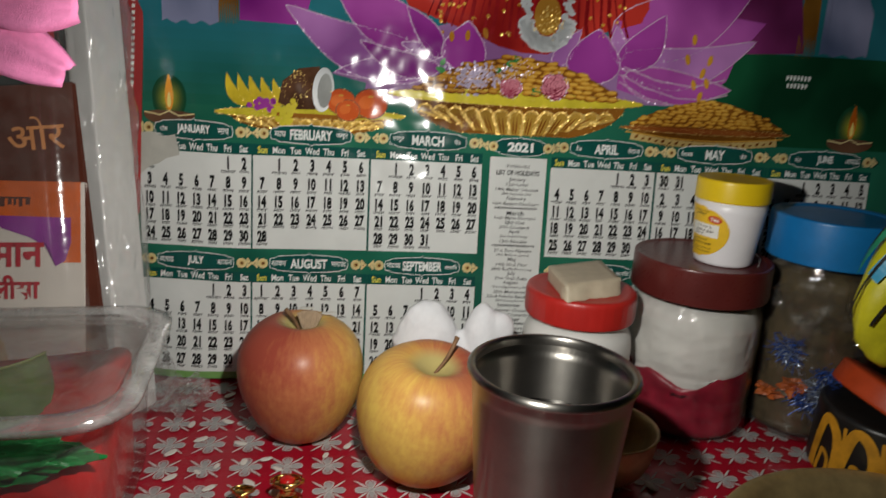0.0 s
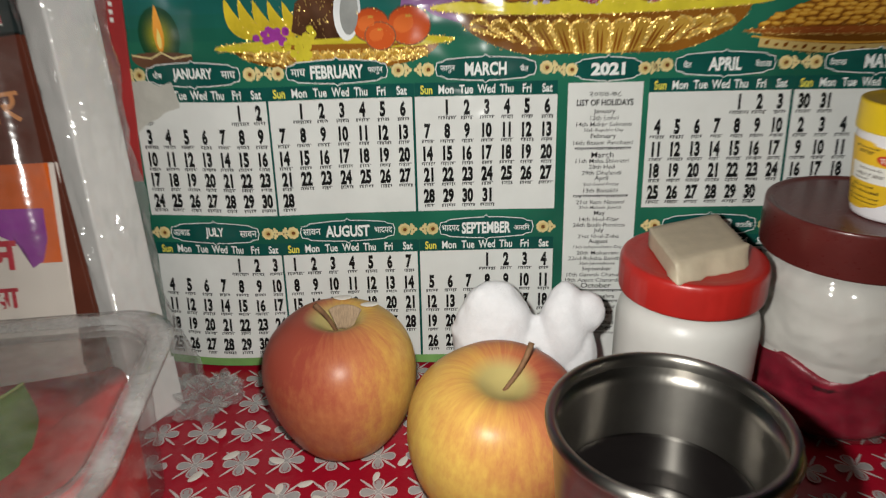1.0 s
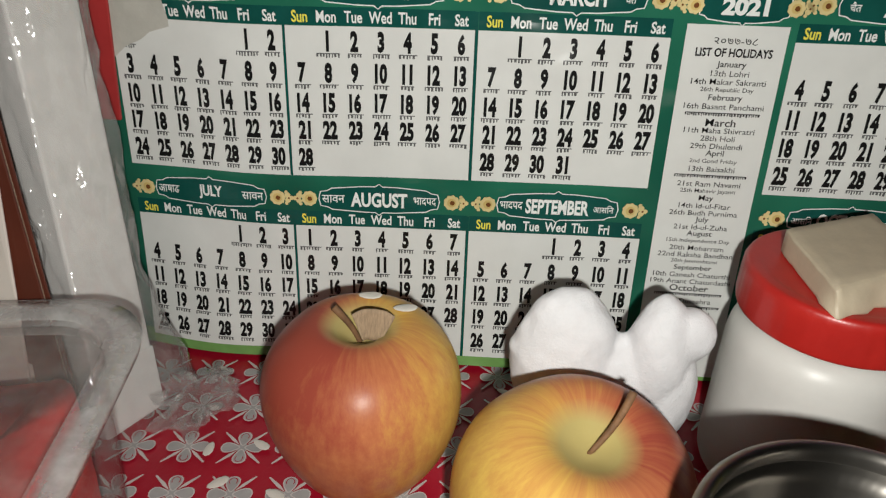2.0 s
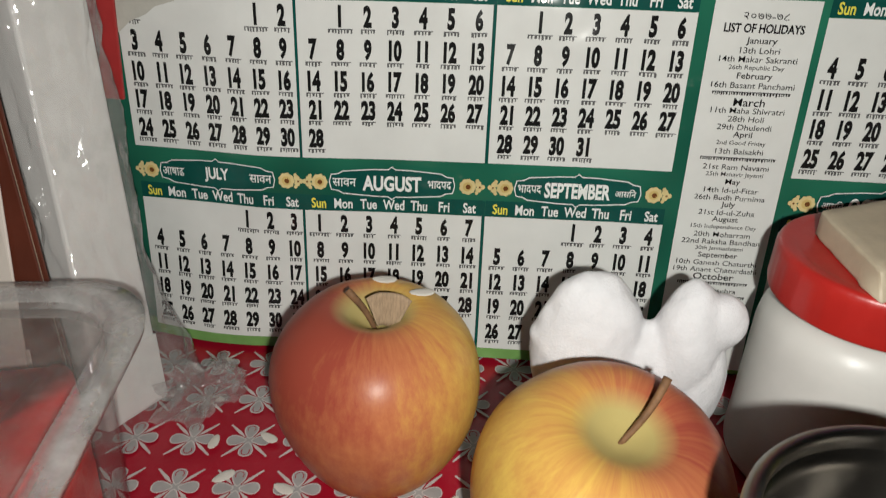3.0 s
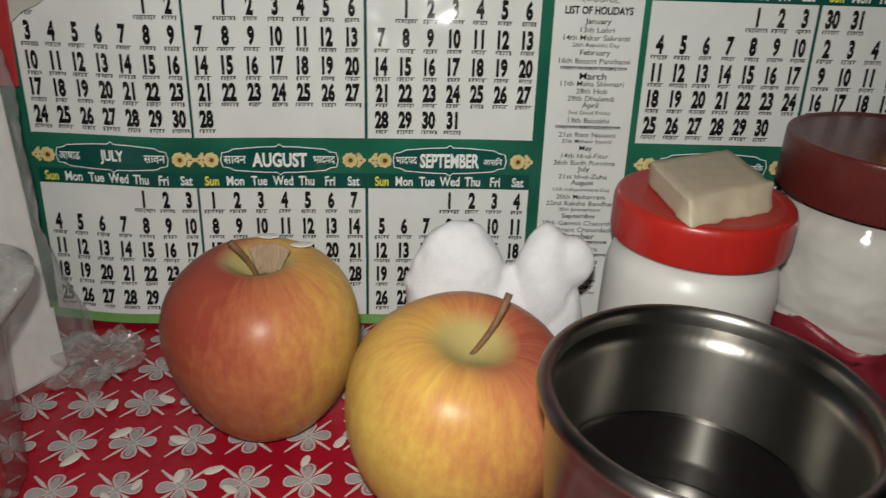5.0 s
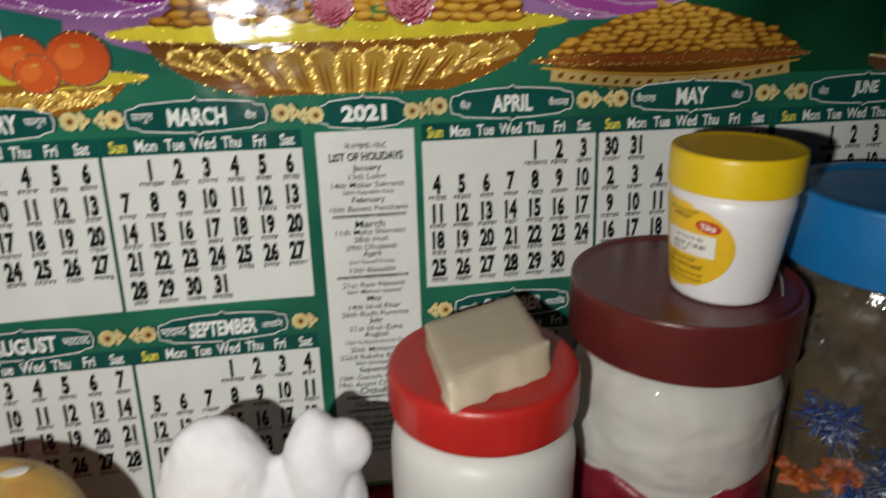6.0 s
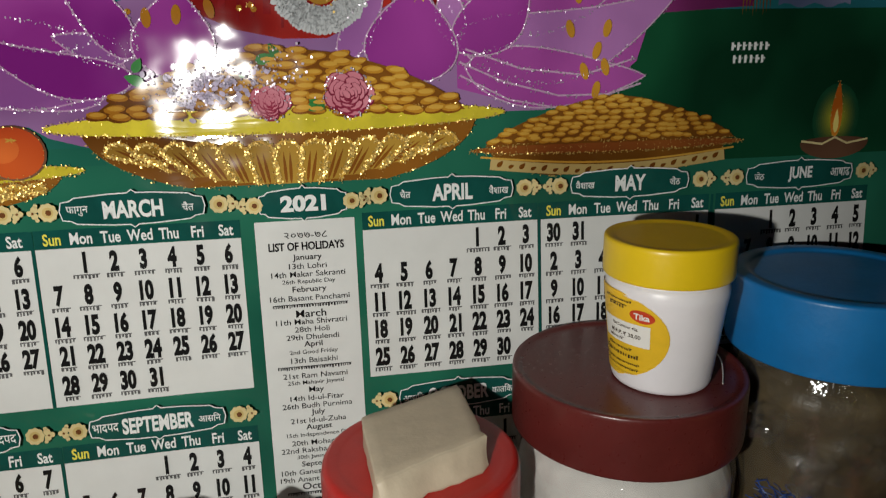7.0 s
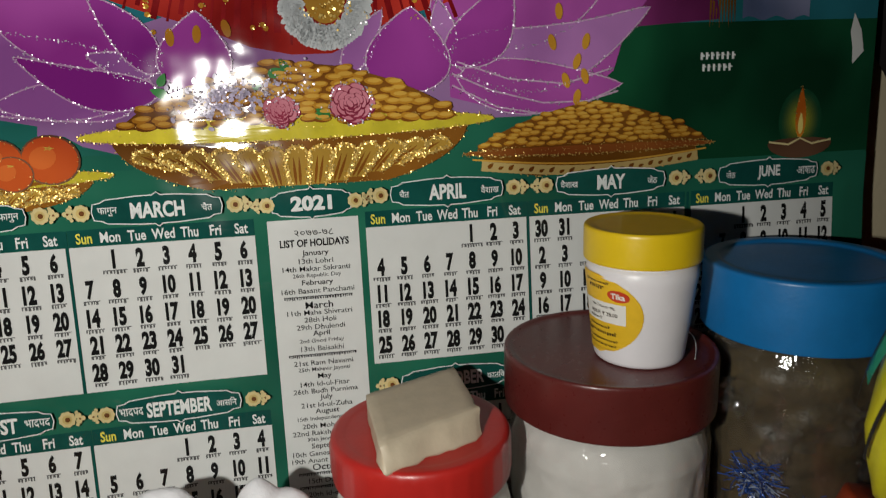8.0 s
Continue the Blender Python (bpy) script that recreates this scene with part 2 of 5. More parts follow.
MILKYTIKA = surface("white_tub_plastic", (0.76, 0.74, 0.76), 0.36, 0, 0.04, 60, 0.05, 500)
LABELYELLOW = surface("yellow_label", (0.74, 0.46, 0.02), 0.4, 0, 0.08, 90, 0.05, 600)
LABELRED = surface("red_label", (0.52, 0.05, 0.015), 0.4, 0, 0.06, 90)
LABELWHITE = surface("white_label", (0.76, 0.75, 0.7), 0.45, 0, 0.04, 90)
LABELINK = surface("label_ink", (0.05, 0.03, 0.01), 0.5, 0, 0.1, 90)
SOAPMAT = surface("beige_cake", (0.50, 0.425, 0.31), 0.55, 0, 0.08, 130, 0.2, 420)
COTTON = surface("white_cotton", (0.74, 0.74, 0.76), 0.9, 0, 0.05, 140, 0.5, 900, spec=0.2)
PINKPOWDER = surface("magenta_powder", (0.27, 0.002, 0.022), 0.35, 0, 0.45, 70, 0.6, 300)
WHITEPOWDER = surface("white_powder", (0.66, 0.64, 0.61), 0.7, 0, 0.1, 60, 0.5, 250)
OLIVE = surface("olive_brown_powder", (0.085, 0.062, 0.03), 0.45, 0, 0.55, 55, 0.8, 200)
BLUEFOIL = surface("blue_tinsel", (0.03, 0.1, 0.42), 0.3, 0.3, 0.5, 200, 0.6, 500)
ORANGESCRAP = surface("orange_scrap", (0.45, 0.1, 0.015), 0.5, 0, 0.4, 120, 0.4, 500)
PETALPINK = surface("pink_cloth_petal", (0.85, 0.24, 0.48), 0.75, 0, 0.2, 70, 0.5, 1300)
BOOKBROWN = surface("brown_book_cover", (0.09, 0.022, 0.012), 0.32, 0, 0.2, 30, 0.1, 500)
BOOKDARK = surface("dark_book_cover", (0.02, 0.03, 0.03), 0.32, 0, 0.25, 30, 0.1, 500)
BOOKORANGE = surface("orange_book_cover", (0.56, 0.1, 0.012), 0.34, 0, 0.25, 25, 0.1, 500)
BOOKWHITE = surface("white_book_cover", (0.64, 0.58, 0.53), 0.36, 0, 0.06, 30, 0.1, 500)
BOOKPURPLE = surface("purple_patch", (0.24, 0.03, 0.27), 0.36, 0, 0.2, 40)
BOOKTAN = surface("tan_print", (0.5, 0.32, 0.16), 0.4, 0, 0.2, 90)
PAGES = surface("book_pages", (0.5, 0.44, 0.33), 0.8, 0, 0.2, 60, 0.5, 900, stretch=(40, 1, 1))
REDINK = surface("red_lettering", (0.42, 0.012, 0.03), 0.4, 0, 0.1, 80)
TANINK = surface("orange_lettering", (0.6, 0.24, 0.08), 0.4, 0, 0.1, 80)
REDBOARD = surface("red_board", (0.36, 0.025, 0.025), 0.45, 0, 0.15, 50, 0.1, 500)
CARTON = surface("white_carton", (0.76, 0.75, 0.73), 0.55, 0, 0.07, 40, 0.25, 400)
TAPE = surface("yellowed_tape", (0.5, 0.49, 0.44), 0.45, 0, 0.12, 60, 0.3, 300)
LEAF = surface("green_leaf", (0.10, 0.19, 0.03), 0.5, 0, 0.3, 60, 0.4, 400)
GREENCLOTH = surface("green_tinsel", (0.016, 0.26, 0.06), 0.35, 0, 0.5, 160, 0.6, 600)
BOXRED = surface("bright_red_cloth", (0.66, 0.014, 0.012), 0.6, 0, 0.3, 45, 0.35, 900)
RICE = surface("rice_flake", (0.66, 0.63, 0.57), 0.55, 0, 0.1, 300, 0.3, 900)
STALK = surface("apple_stalk", (0.16, 0.08, 0.035), 0.7, 0, 0.35, 300, 0.5, 900)
BLACKTIN = surface("black_paint", (0.012, 0.011, 0.01), 0.35, 0, 0.3, 50, 0.15, 500)
ORANGEBAND = surface("orange_red_band", (0.48, 0.055, 0.01), 0.42, 0, 0.2, 50, 0.2, 500)
YELLOWPAINT = surface("yellow_orange_paint", (0.58, 0.27, 0.015), 0.45, 0, 0.3, 80, 0.2, 500)
POUCHYELLOW = surface("yellow_pouch", (0.6, 0.55, 0.02), 0.35, 0, 0.2, 60, 0.2, 400)
POUCHGREEN = surface("green_pouch", (0.03, 0.36, 0.18), 0.35, 0, 0.3, 60, 0.2, 400)
POUCHBLUE = surface("blue_pouch", (0.04, 0.28, 0.45), 0.35, 0, 0.3, 60, 0.2, 400)
APPLE_A = apple_skin("apple_skin_flushed", 2.6)
APPLE_B = apple_skin("apple_skin_yellow", -0.3, 0.2, -0.075)
JARCLEAR = clear_film("clear_jar_plastic", (0.95, 0.95, 0.94), 0.085, 0.055, 0.36, 60, 0.018)
BOXCLEAR = clear_film("clear_box_plastic", (0.95, 0.94, 0.94), 0.12, 0.035, 0.2, 60, 0.07, (0.62, 0.6, 0.58))
BOXLID = clear_film("cloudy_box_lid", (0.9, 0.89, 0.89), 0.2, 0.05, 0.6, 40, 0.22, (0.42, 0.41, 0.38))
BOXRIM = clear_film("cloudy_box_rim", (0.92, 0.91, 0.91), 0.13, 0.08, 0.3, 50, 0.34, (0.66, 0.65, 0.63))
SLEEVE = clear_film("smooth_sleeve_film", (0.97, 0.97, 0.96), 0.14, 0.05, 0.3, 22, 0.05, (0.75, 0.73, 0.7))
BAGCLEAR = clear_film("crinkled_bag_film", (0.96, 0.96, 0.96), 0.11, 0.10, 0.9, 34, 0.09, (0.75, 0.74, 0.72))


# ---- building helpers ----
def thing(name, label, category, at=(0, 0, 0), rz=0.0, group="", kind="", m=None):
    e = new(name)
    e.empty_display_size = 0.01
    e.matrix_world = m if m is not None else pose(*at, 0, 0, rz)
    return tagged(e, label, category, group, kind)


def part(name, bm, material, parent=None, label="", smooth=False):
    me = bpy.data.meshes.new(name)
    if isinstance(bm, tuple):
        me.from_pydata(bm[0], [], bm[1])
    else:
        bm.to_mesh(me)
        bm.free()
    me.materials.append(material)
    if smooth:
        me.polygons.foreach_set("use_smooth", [True] * len(me.polygons))
    ob = new(name, me)
    if parent:
        ob.parent = parent
    return tagged(ob, label)


def lathe(profile, n=48, wobble=0.0, lobes=0, seed=0.0):
    """A solid of revolution from (radius, height) pairs, closed at the axis where the radius is 0."""
    bm = bmesh.new()
    rings = []
    for r, z in profile:
        if r <= 1e-6:
            rings.append([bm.verts.new((0, 0, z))])
            continue
        ring = []
        for k in range(n):
            a = 2 * math.pi * k / n
            rr = r * (1 + wobble * (math.cos(lobes * a + seed) if lobes else noise.noise((math.cos(a) * 1.5 + seed, math.sin(a) * 1.5, z * 30))))
            ring.append(bm.verts.new((rr * math.cos(a), rr * math.sin(a), z)))
        rings.append(ring)
    for lo, hi in zip(rings, rings[1:]):
        for k in range(n):
            j = (k + 1) % n
            if len(lo) == 1 and len(hi) == 1:
                continue
            if len(lo) == 1:
                bm.faces.new((lo[0], hi[j], hi[k]))
            elif len(hi) == 1:
                bm.faces.new((lo[k], lo[j], hi[0]))
            else:
                bm.faces.new((lo[k], lo[j], hi[j], hi[k]))
    bmesh.ops.recalc_face_normals(bm, faces=bm.faces)
    return bm


def rounded(points, radius=0.002, steps=3):
    """A profile with its inner corners rounded."""
    out = [points[0]]
    for a, b, c in zip(points, points[1:], points[2:]):
        a, b, c = Vector(a), Vector(b), Vector(c)
        ra = min(radius, (a - b).length * 0.45)
        rc = min(radius, (c - b).length * 0.45)
        p, q = b + (a - b).normalized() * ra, b + (c - b).normalized() * rc
        for k in range(steps + 1):
            s = k / steps
            out.append(tuple(p * (1 - s) ** 2 + b * 2 * s * (1 - s) + q * s * s))
    out.append(points[-1])
    return out


def block(sx, sy, sz, bevel=0.0, seg=2, base=True):
    bm = bmesh.new()
    bmesh.ops.create_cube(bm, size=1)
    bmesh.ops.scale(bm, vec=(sx, sy, sz), verts=bm.verts)
    if base:
        bmesh.ops.translate(bm, vec=(0, 0, sz / 2), verts=bm.verts)
    if bevel:
        bmesh.ops.bevel(bm, geom=bm.edges[:], offset=bevel, segments=seg, affect="EDGES", profile=0.5)
    return bm


def tube(path, radius, n=8, taper=1.0):
    """A round rod along a list of points."""
    bm = bmesh.new()
    rings = []
    pts = [Vector(p) for p in path]
    for i, p in enumerate(pts):
        d = (pts[min(i + 1, len(pts) - 1)] - pts[max(i - 1, 0)]).normalized()
        s = d.orthogonal().normalized()
        u = d.cross(s)
        r = radius * (1 + (taper - 1) * i / max(1, len(pts) - 1))
        rings.append([bm.verts.new(p + s * r * math.cos(2 * math.pi * k / n) + u * r * math.sin(2 * math.pi * k / n)) for k in range(n)])
    for lo, hi in zip(rings, rings[1:]):
        for k in range(n):
            bm.faces.new((lo[k], lo[(k + 1) % n], hi[(k + 1) % n], hi[k]))
    bm.faces.new(rings[0][::-1])
    bm.faces.new(rings[-1])
    bmesh.ops.recalc_face_normals(bm, faces=bm.faces)
    return bm


def grid(nu, nv, f):
    """A sheet of nu x nv cells at f(s, t), s and t from 0 to 1."""
    v = [f(i / nu, j / nv) for j in range(nv + 1) for i in range(nu + 1)]
    w = nu + 1
    return v, [(j * w + i, j * w + i + 1, (j + 1) * w + i + 1, (j + 1) * w + i) for j in range(nv) for i in range(nu)]


GLYPHS = {}


def glyphs(body, bold=0.0):
    """The flat outline of a piece of writing in the built-in font, one unit high, centred: points and faces."""
    key = (body, bold)
    if key not in GLYPHS:
        cu = bpy.data.curves.new("writing", "FONT")
        cu.body, cu.size, cu.resolution_u, cu.offset = body, 1.0, 3, bold
        ob = new("writing", cu)
        bpy.context.view_layer.update()
        me = bpy.data.meshes.new_from_object(ob.evaluated_get(bpy.context.evaluated_depsgraph_get()))
        pts = np.array([v.co[:2] for v in me.vertices])
        faces = [tuple(p.vertices) for p in me.polygons]
        lo, hi = pts.min(0), pts.max(0)
        pts = (pts - [(lo[0] + hi[0]) / 2, (lo[1] + hi[1]) / 2]) / (hi[1] - lo[1])
        GLYPHS[key] = (pts, faces)
        bpy.data.objects.remove(ob)
        bpy.data.meshes.remove(me)
        bpy.data.curves.remove(cu)
    return GLYPHS[key]


class Print:
    """Gathers flat shapes in (u, v) on a surface given by put(u, v, height)."""

    def __init__(self, put, lift):
        self.put, self.lift, self.v, self.f = put, lift, [], []

    def add(self, pts, faces, lift=0.0):
        n = len(self.v)
        self.v += [self.put(u, v, self.lift + lift) for u, v in pts]
        self.f += [tuple(n + i for i in f) for f in faces]
        return self

    def text(self, body, u, v, height, wide=1.0, bold=0.0, most=None):
        pts, faces = glyphs(body, bold)
        if most:
            wide = min(wide, most / max(1e-6, height * (pts[:, 0].max() - pts[:, 0].min())))
        return self.add([(u + x * height * wide, v + y * height) for x, y in pts], faces)

    def poly(self, pts, lift=0.0):
        """A filled outline, star-shaped about its middle."""
        c = np.mean(pts, 0)
        k = len(pts)
        far_ = max(math.dist(p, c) for p in pts)
        rings = [1.0] if far_ < 0.012 else [1.0, 0.75, 0.5, 0.25]
        out = [tuple(c + (np.array(p) - c) * q) for q in rings for p in pts] + [tuple(c)]
        faces = [(r * k + i, r * k + (i + 1) % k, (r + 1) * k + (i + 1) % k, (r + 1) * k + i) for r in range(len(rings) - 1) for i in range(k)]
        last = (len(rings) - 1) * k
        return self.add(out, faces + [(last + i, last + (i + 1) % k, len(rings) * k) for i in range(k)], lift)

    def rect(self, u0, v0, u1, v1, nu=1, nv=1, lift=0.0):
        pts, faces = grid(nu, nv, lambda s, t: (u0 + (u1 - u0) * s, v0 + (v1 - v0) * t))
        return self.add(pts, faces, lift)

    def disc(self, u, v, ru, rv=None, n=16, turn=0.0, lift=0.0):
        rv = rv or ru
        c, s = math.cos(turn), math.sin(turn)
        return self.poly([(u + c * ru * math.cos(a) - s * rv * math.sin(a), v + s * ru * math.cos(a) + c * rv * math.sin(a))
                          for a in [2 * math.pi * k / n for k in range(n)]], lift)

    def ring(self, u, v, ru, rv, ru2, rv2, n=28, a0=0.0, a1=2 * math.pi):
        pts = []
        for k in range(n + 1):
            a = a0 + (a1 - a0) * k / n
            pts += [(u + ru * math.cos(a), v + rv * math.sin(a)), (u + ru2 * math.cos(a), v + rv2 * math.sin(a))]
        return self.add(pts, [(2 * k, 2 * k + 2, 2 * k + 3, 2 * k + 1) for k in range(n)])

    def line(self, pts, width):
        out = []
        for i, p in enumerate(pts):
            d = Vector(pts[min(i + 1, len(pts) - 1)]) - Vector(pts[max(i - 1, 0)])
            d = Vector((-d.y, d.x)).normalized() * width / 2
            out += [(p[0] + d.x, p[1] + d.y), (p[0] - d.x, p[1] - d.y)]
        return self.add(out, [(2 * k, 2 * k + 1, 2 * k + 3, 2 * k + 2) for k in range(len(pts) - 1)])

    def done(self, name, material, parent, label=""):
        return part(name, (self.v, self.f), material, parent, label)


# ---- the place: table, wall, room ----
def plain_wall(name, sx, sy, sz, at, material, label):
    ob = part(name, block(sx, sy, sz), material, None, label)
    ob.location = at
    return tagged(ob, label, "wall" if "wall" in name else name, kind="structure")


plain_wall("wall_north", 3.2, 0.12, 2.6, (0, 0.531, -0.75), WALLPAINT, "cream painted wall behind the household shrine")
# south, east, west walls and ceiling: added out of view, dimness painted in
plain_wall("wall_south", 3.2, 0.12, 2.6, (0, -2.2, -0.75), ROOMDIMNESS, "added unseen room wall, its dimness in the paint")
plain_wall("wall_east", 0.12, 2.59, 2.6, (1.66, -0.845, -0.75), ROOMDIMNESS, "added unseen room wall, its dimness in the paint")
plain_wall("wall_west", 0.12, 2.59, 2.6, (-1.66, -0.845, -0.75), ROOMDIMNESS, "added unseen room wall, its dimness in the paint")
tagged(plain_wall("floor", 3.6, 3.0, 0.1, (0, -0.85, -0.854), FLOORSTONE, "grey cement room floor"), category="floor")
tagged(plain_wall("ceiling", 3.6, 3.0, 0.1, (0, -0.85, 1.854), ROOMDIMNESS, "added unseen room ceiling, its dimness in the paint"), category="ceiling")

table = thing("table", "dark wooden table under a red printed cover", "table", (0.03, 0.14, -0.75))
top = part("tabletop", block(1.2, 0.656, 0.03, 0.003), WOOD, table)
top.location = (0, 0, 0.716)
for sx in (-1, 1):
    for sy in (-1, 1):
        leg = part("leg", block(0.05, 0.05, 0.716, 0.003), WOOD, table)
        leg.location = (sx * 0.55, sy * 0.27, 0)

# tablecloth with rows of four-petalled flowers
cloth = thing("tablecloth", "red plastic tablecloth printed with white flowers", "tablecloth", (0, 0, 0))


def cloth_z(x, y):
    return 0.0 - 0.0012 + 0.0012 * noise.noise((x * 14, y * 14, 3.1)) * min(1, max(0, (0.44 - y) * 12))


part("cover", grid(120, 62, lambda s, t: ((x := -0.56 + 1.18 * s), (y := -0.19 + 0.655 * t), cloth_z(x, y))), CLOTH, cloth, smooth=True)
part("front_drop", grid(120, 20, lambda s, t: (-0.56 + 1.18 * s, -0.2 - 0.006 + 0.006 * math.cos(s * 60) * t + 0.016 * (1 - t) ** 6, -0.0012 - 0.2 * t)),
     CLOTH, cloth, smooth=True)
flowers = Print(lambda u, v, h: (u, v, cloth_z(u, v) + h), 0.0007)
edges = Print(lambda u, v, h: (u, v, cloth_z(u, v) + h), 0.0009)
outline = Print(lambda u, v, h: (u, v, cloth_z(u, v) + h), 0.0010)
for i in range(-24, 34):
    for j in range(-10, 5):
        u, v = -0.1132 + 0.0226 * i - 0.0032 * j, 0.3425 + 0.0018 * i + 0.0244 * j
        if not (-0.3 < u < 0.42 and 0.12 < v < 0.425):
            continue
        turn0 = 0.1
        for k in range(4):
            a = turn0 + k * math.pi / 2
            c, s = math.cos(a), math.sin(a)
            pet = []
            for q in range(14):
                w = 2 * math.pi * q / 14
                px, py = 0.0049 + 0.0038 * math.cos(w), 0.0025 * math.sin(w) * (1 + 0.45 * math.cos(w))
                pet.append((u + c * px - s * py, v + s * px + c * py))
            flowers.poly(pet)
            edges.line(pet + pet[:1], 0.0005)
            d = a + math.pi / 4
            c, s = math.cos(d), math.sin(d)
            edges.poly([(u + c * px - s * py, v + s * px + c * py) for px, py in ((0.002, 0), (0.006, 0.00075), (0.0124, 0.00035), (0.0124, -0.00035), (0.006, -0.00075))])
            if k % 2:
                c, s = math.cos(a), math.sin(a)
                outline.line([(u + c * (0.0062 + 0.0018 * math.cos(w)) - s * 0.0016 * math.sin(w), v + s * (0.0062 + 0.0018 * math.cos(w)) + c * 0.0016 * math.sin(w))
                              for w in [-2.2 + 4.4 * q / 8 for q in range(9)]], 0.00035)
        flowers.disc(u, v, 0.0024)
tagged(flowers.done("printed_flowers", CLOTHGREY, cloth, "grey printed flowers"), kind="stuff")
tagged(edges.done("flower_edges", CLOTHWHITE, cloth, "pale printed edges and rays"), kind="stuff")
tagged(outline.done("printed_lines", CLOTH, cloth), kind="stuff")


# ---- the wall calendar ----
def cal(u, v, h=0.0):
    """A place on the calendar: u to the side, v up, h in front of the sheet. It leans back, bows at the left and curls at its foot."""
    y = 0.43 + 0.1 * min(v, 0.16) + 0.04 * max(0.0, min(v, 0.3) - 0.16) + 0.004 * max(0.0, min(1.0, (u - 0.08) / 0.05)) * max(0.0, 1 - v / 0.1)
    y -= 0.0018 * math.exp(-((u + 0.135) / 0.03) ** 2) - 0.003 * max(0.0, min(1.2, (-0.155 - u) / 0.05))
    y -= 0.0015 * max(0.0, (0.04 - v) / 0.04) ** 2
    y -= 0.005 * math.exp(-((u + 0.175) / 0.03) ** 2) * max(0.0, min(1.0, (0.07 - v) / 0.055))
    y += 0.0006 * math.sin(u * 31 + 0.6) * math.cos(v * 17)
    sag = 0.016 * min(0.0, max(u, -0.15)) * max(0.0, min(1.0, (0.185 - v) / 0.06)) * min(1.0, v / 0.05)
    return (u, y - h, v + sag)


calendar = thing("wall_calendar", "glossy 2021 wall calendar with green months and painted offerings", "calendar")
U0, U1, VTOP = -0.2185, 0.321, 0.52
part("sheet", grid(86, 87, lambda s, t: cal(U0 + (U1 - U0) * s, 0.0012 + (VTOP - 0.0012) * t)), GREEN, calendar, smooth=True)
part("backing", grid(20, 20, lambda s, t: (lambda p: (p[0], p[1] + 0.0012, p[2]))(cal(U0 + (U1 - U0) * s, 0.0012 + (VTOP - 0.0012) * t))), SHEETBACK, calendar)
GAP = 0.00016


def cal_print(layer):
    return Print(cal, GAP * layer)


strip = cal_print(1)
strip.rect(U0, 0.0014, U1, 0.0095, 60, 2).done("foot_strip", GRASS, calendar, "light green printed strip")

MONTHS = {  # first weekday column, days, row of the sheet, middle of the Sunday column, column step
    "JANUARY": (5, 31, 0, -0.1985, 0.0106), "FEBRUARY": (1, 28, 0, -0.1228, 0.0110), "MARCH": (1, 31, 0, -0.0438, 0.01072),
    "APRIL": (4, 30, 0, 0.0793, 0.0105), "MAY": (6, 31, 0, 0.1546, 0.0109), "JUNE": (2, 30, 0, 0.2340, 0.0108),
    "JULY": (4, 31, 1, -0.1985, 0.0107), "AUGUST": (0, 31, 1, -0.1228, 0.0110), "SEPTEMBER": (3, 30, 1, -0.0438, 0.01072),
    "OCTOBER": (5, 31, 1, 0.0793, 0.0105), "NOVEMBER": (1, 30, 1, 0.1546, 0.0109), "DECEMBER": (3, 31, 1, 0.2340, 0.0108)}
ROWS_DOWN = ((0.0203, 0.0327, 0.0448, 0.0564, 0.0684), (0.0203, 0.0331, 0.0455, 0.0580, 0.0706))
HINDI = {"JANUARY": ("पौष", "माघ"), "FEBRUARY": ("माघ", "फागुन"), "MARCH": ("फागुन", "चैत"), "APRIL": ("चैत", "वैशाख"), "MAY": ("वैशाख", "जेठ"), "JUNE": ("जेठ", "आषाढ"),
         "JULY": ("आषाढ", "सावन"), "AUGUST": ("सावन", "भादपद"), "SEPTEMBER": ("भादपद", "आसिन"), "OCTOBER": ("आसिन", "कातिक")}
DAYS = ("Sun", "Mon", "Tue", "Wed", "Thu", "Fri", "Sat")


def script_bars(p, u, v, width, height, rnd):
    """Writing too small to read: a head line with short stems under it."""
    p.rect(u - width / 2, v + height * 0.3, u + width / 2, v + height * 0.5)
    x = u - width / 2
    while x < u + width / 2 - height * 0.3:
        w = height * rnd.uniform(0.22, 0.5)
        p.rect(x, v - height * rnd.uniform(0.2, 0.5), x + w, v + height * 0.3)
        x += w + height * rnd.uniform(0.18, 0.4)


def rosette(u, v, r, way):
    """One cream marigold of the printed headings, with its small side spray."""
    f = cal_print(24)
    pts = []
    for k in range(32):
        a = 2 * math.pi * k / 32
        rr = r * (0.95 + 0.06 * math.cos(9 * a))
        pts.append((u + rr * math.cos(a), v + rr * math.sin(a)))
    f.poly(pts)
    for du, dv, s in ((1.25, 0.35, 0.38), (1.3, -0.3, 0.36), (1.75, 0.0, 0.3), (1.1, 0.75, 0.22), (1.1, -0.72, 0.22)):
        f.disc(u + way * du * r, v + dv * r, s * r, n=10)
    ob = f.done("rosette", CREAMINK, calendar, "cream printed marigold")
    e = cal_print(25)
    e.disc(u, v, r * 0.56, n=14)
    e.done("rosette_ring", AMBERINK, ob)
    e = cal_print(26)
    e.disc(u + r * 0.08, v, r * 0.3, n=12)
    e.disc(u + way * 1.45 * r, v, r * 0.13, n=8)
    e.done("rosette_eye", BROWNINK, ob)


CREAMINK = printed("cream_ink", (0.66, 0.55, 0.27), 0.12, 0.22)
AMBERINK = printed("amber_ink", (0.6, 0.45, 0.17), 0.15, 0.22)
BROWNINK = printed("brown_ink", (0.16, 0.06, 0.02), 0.15, 0.22)


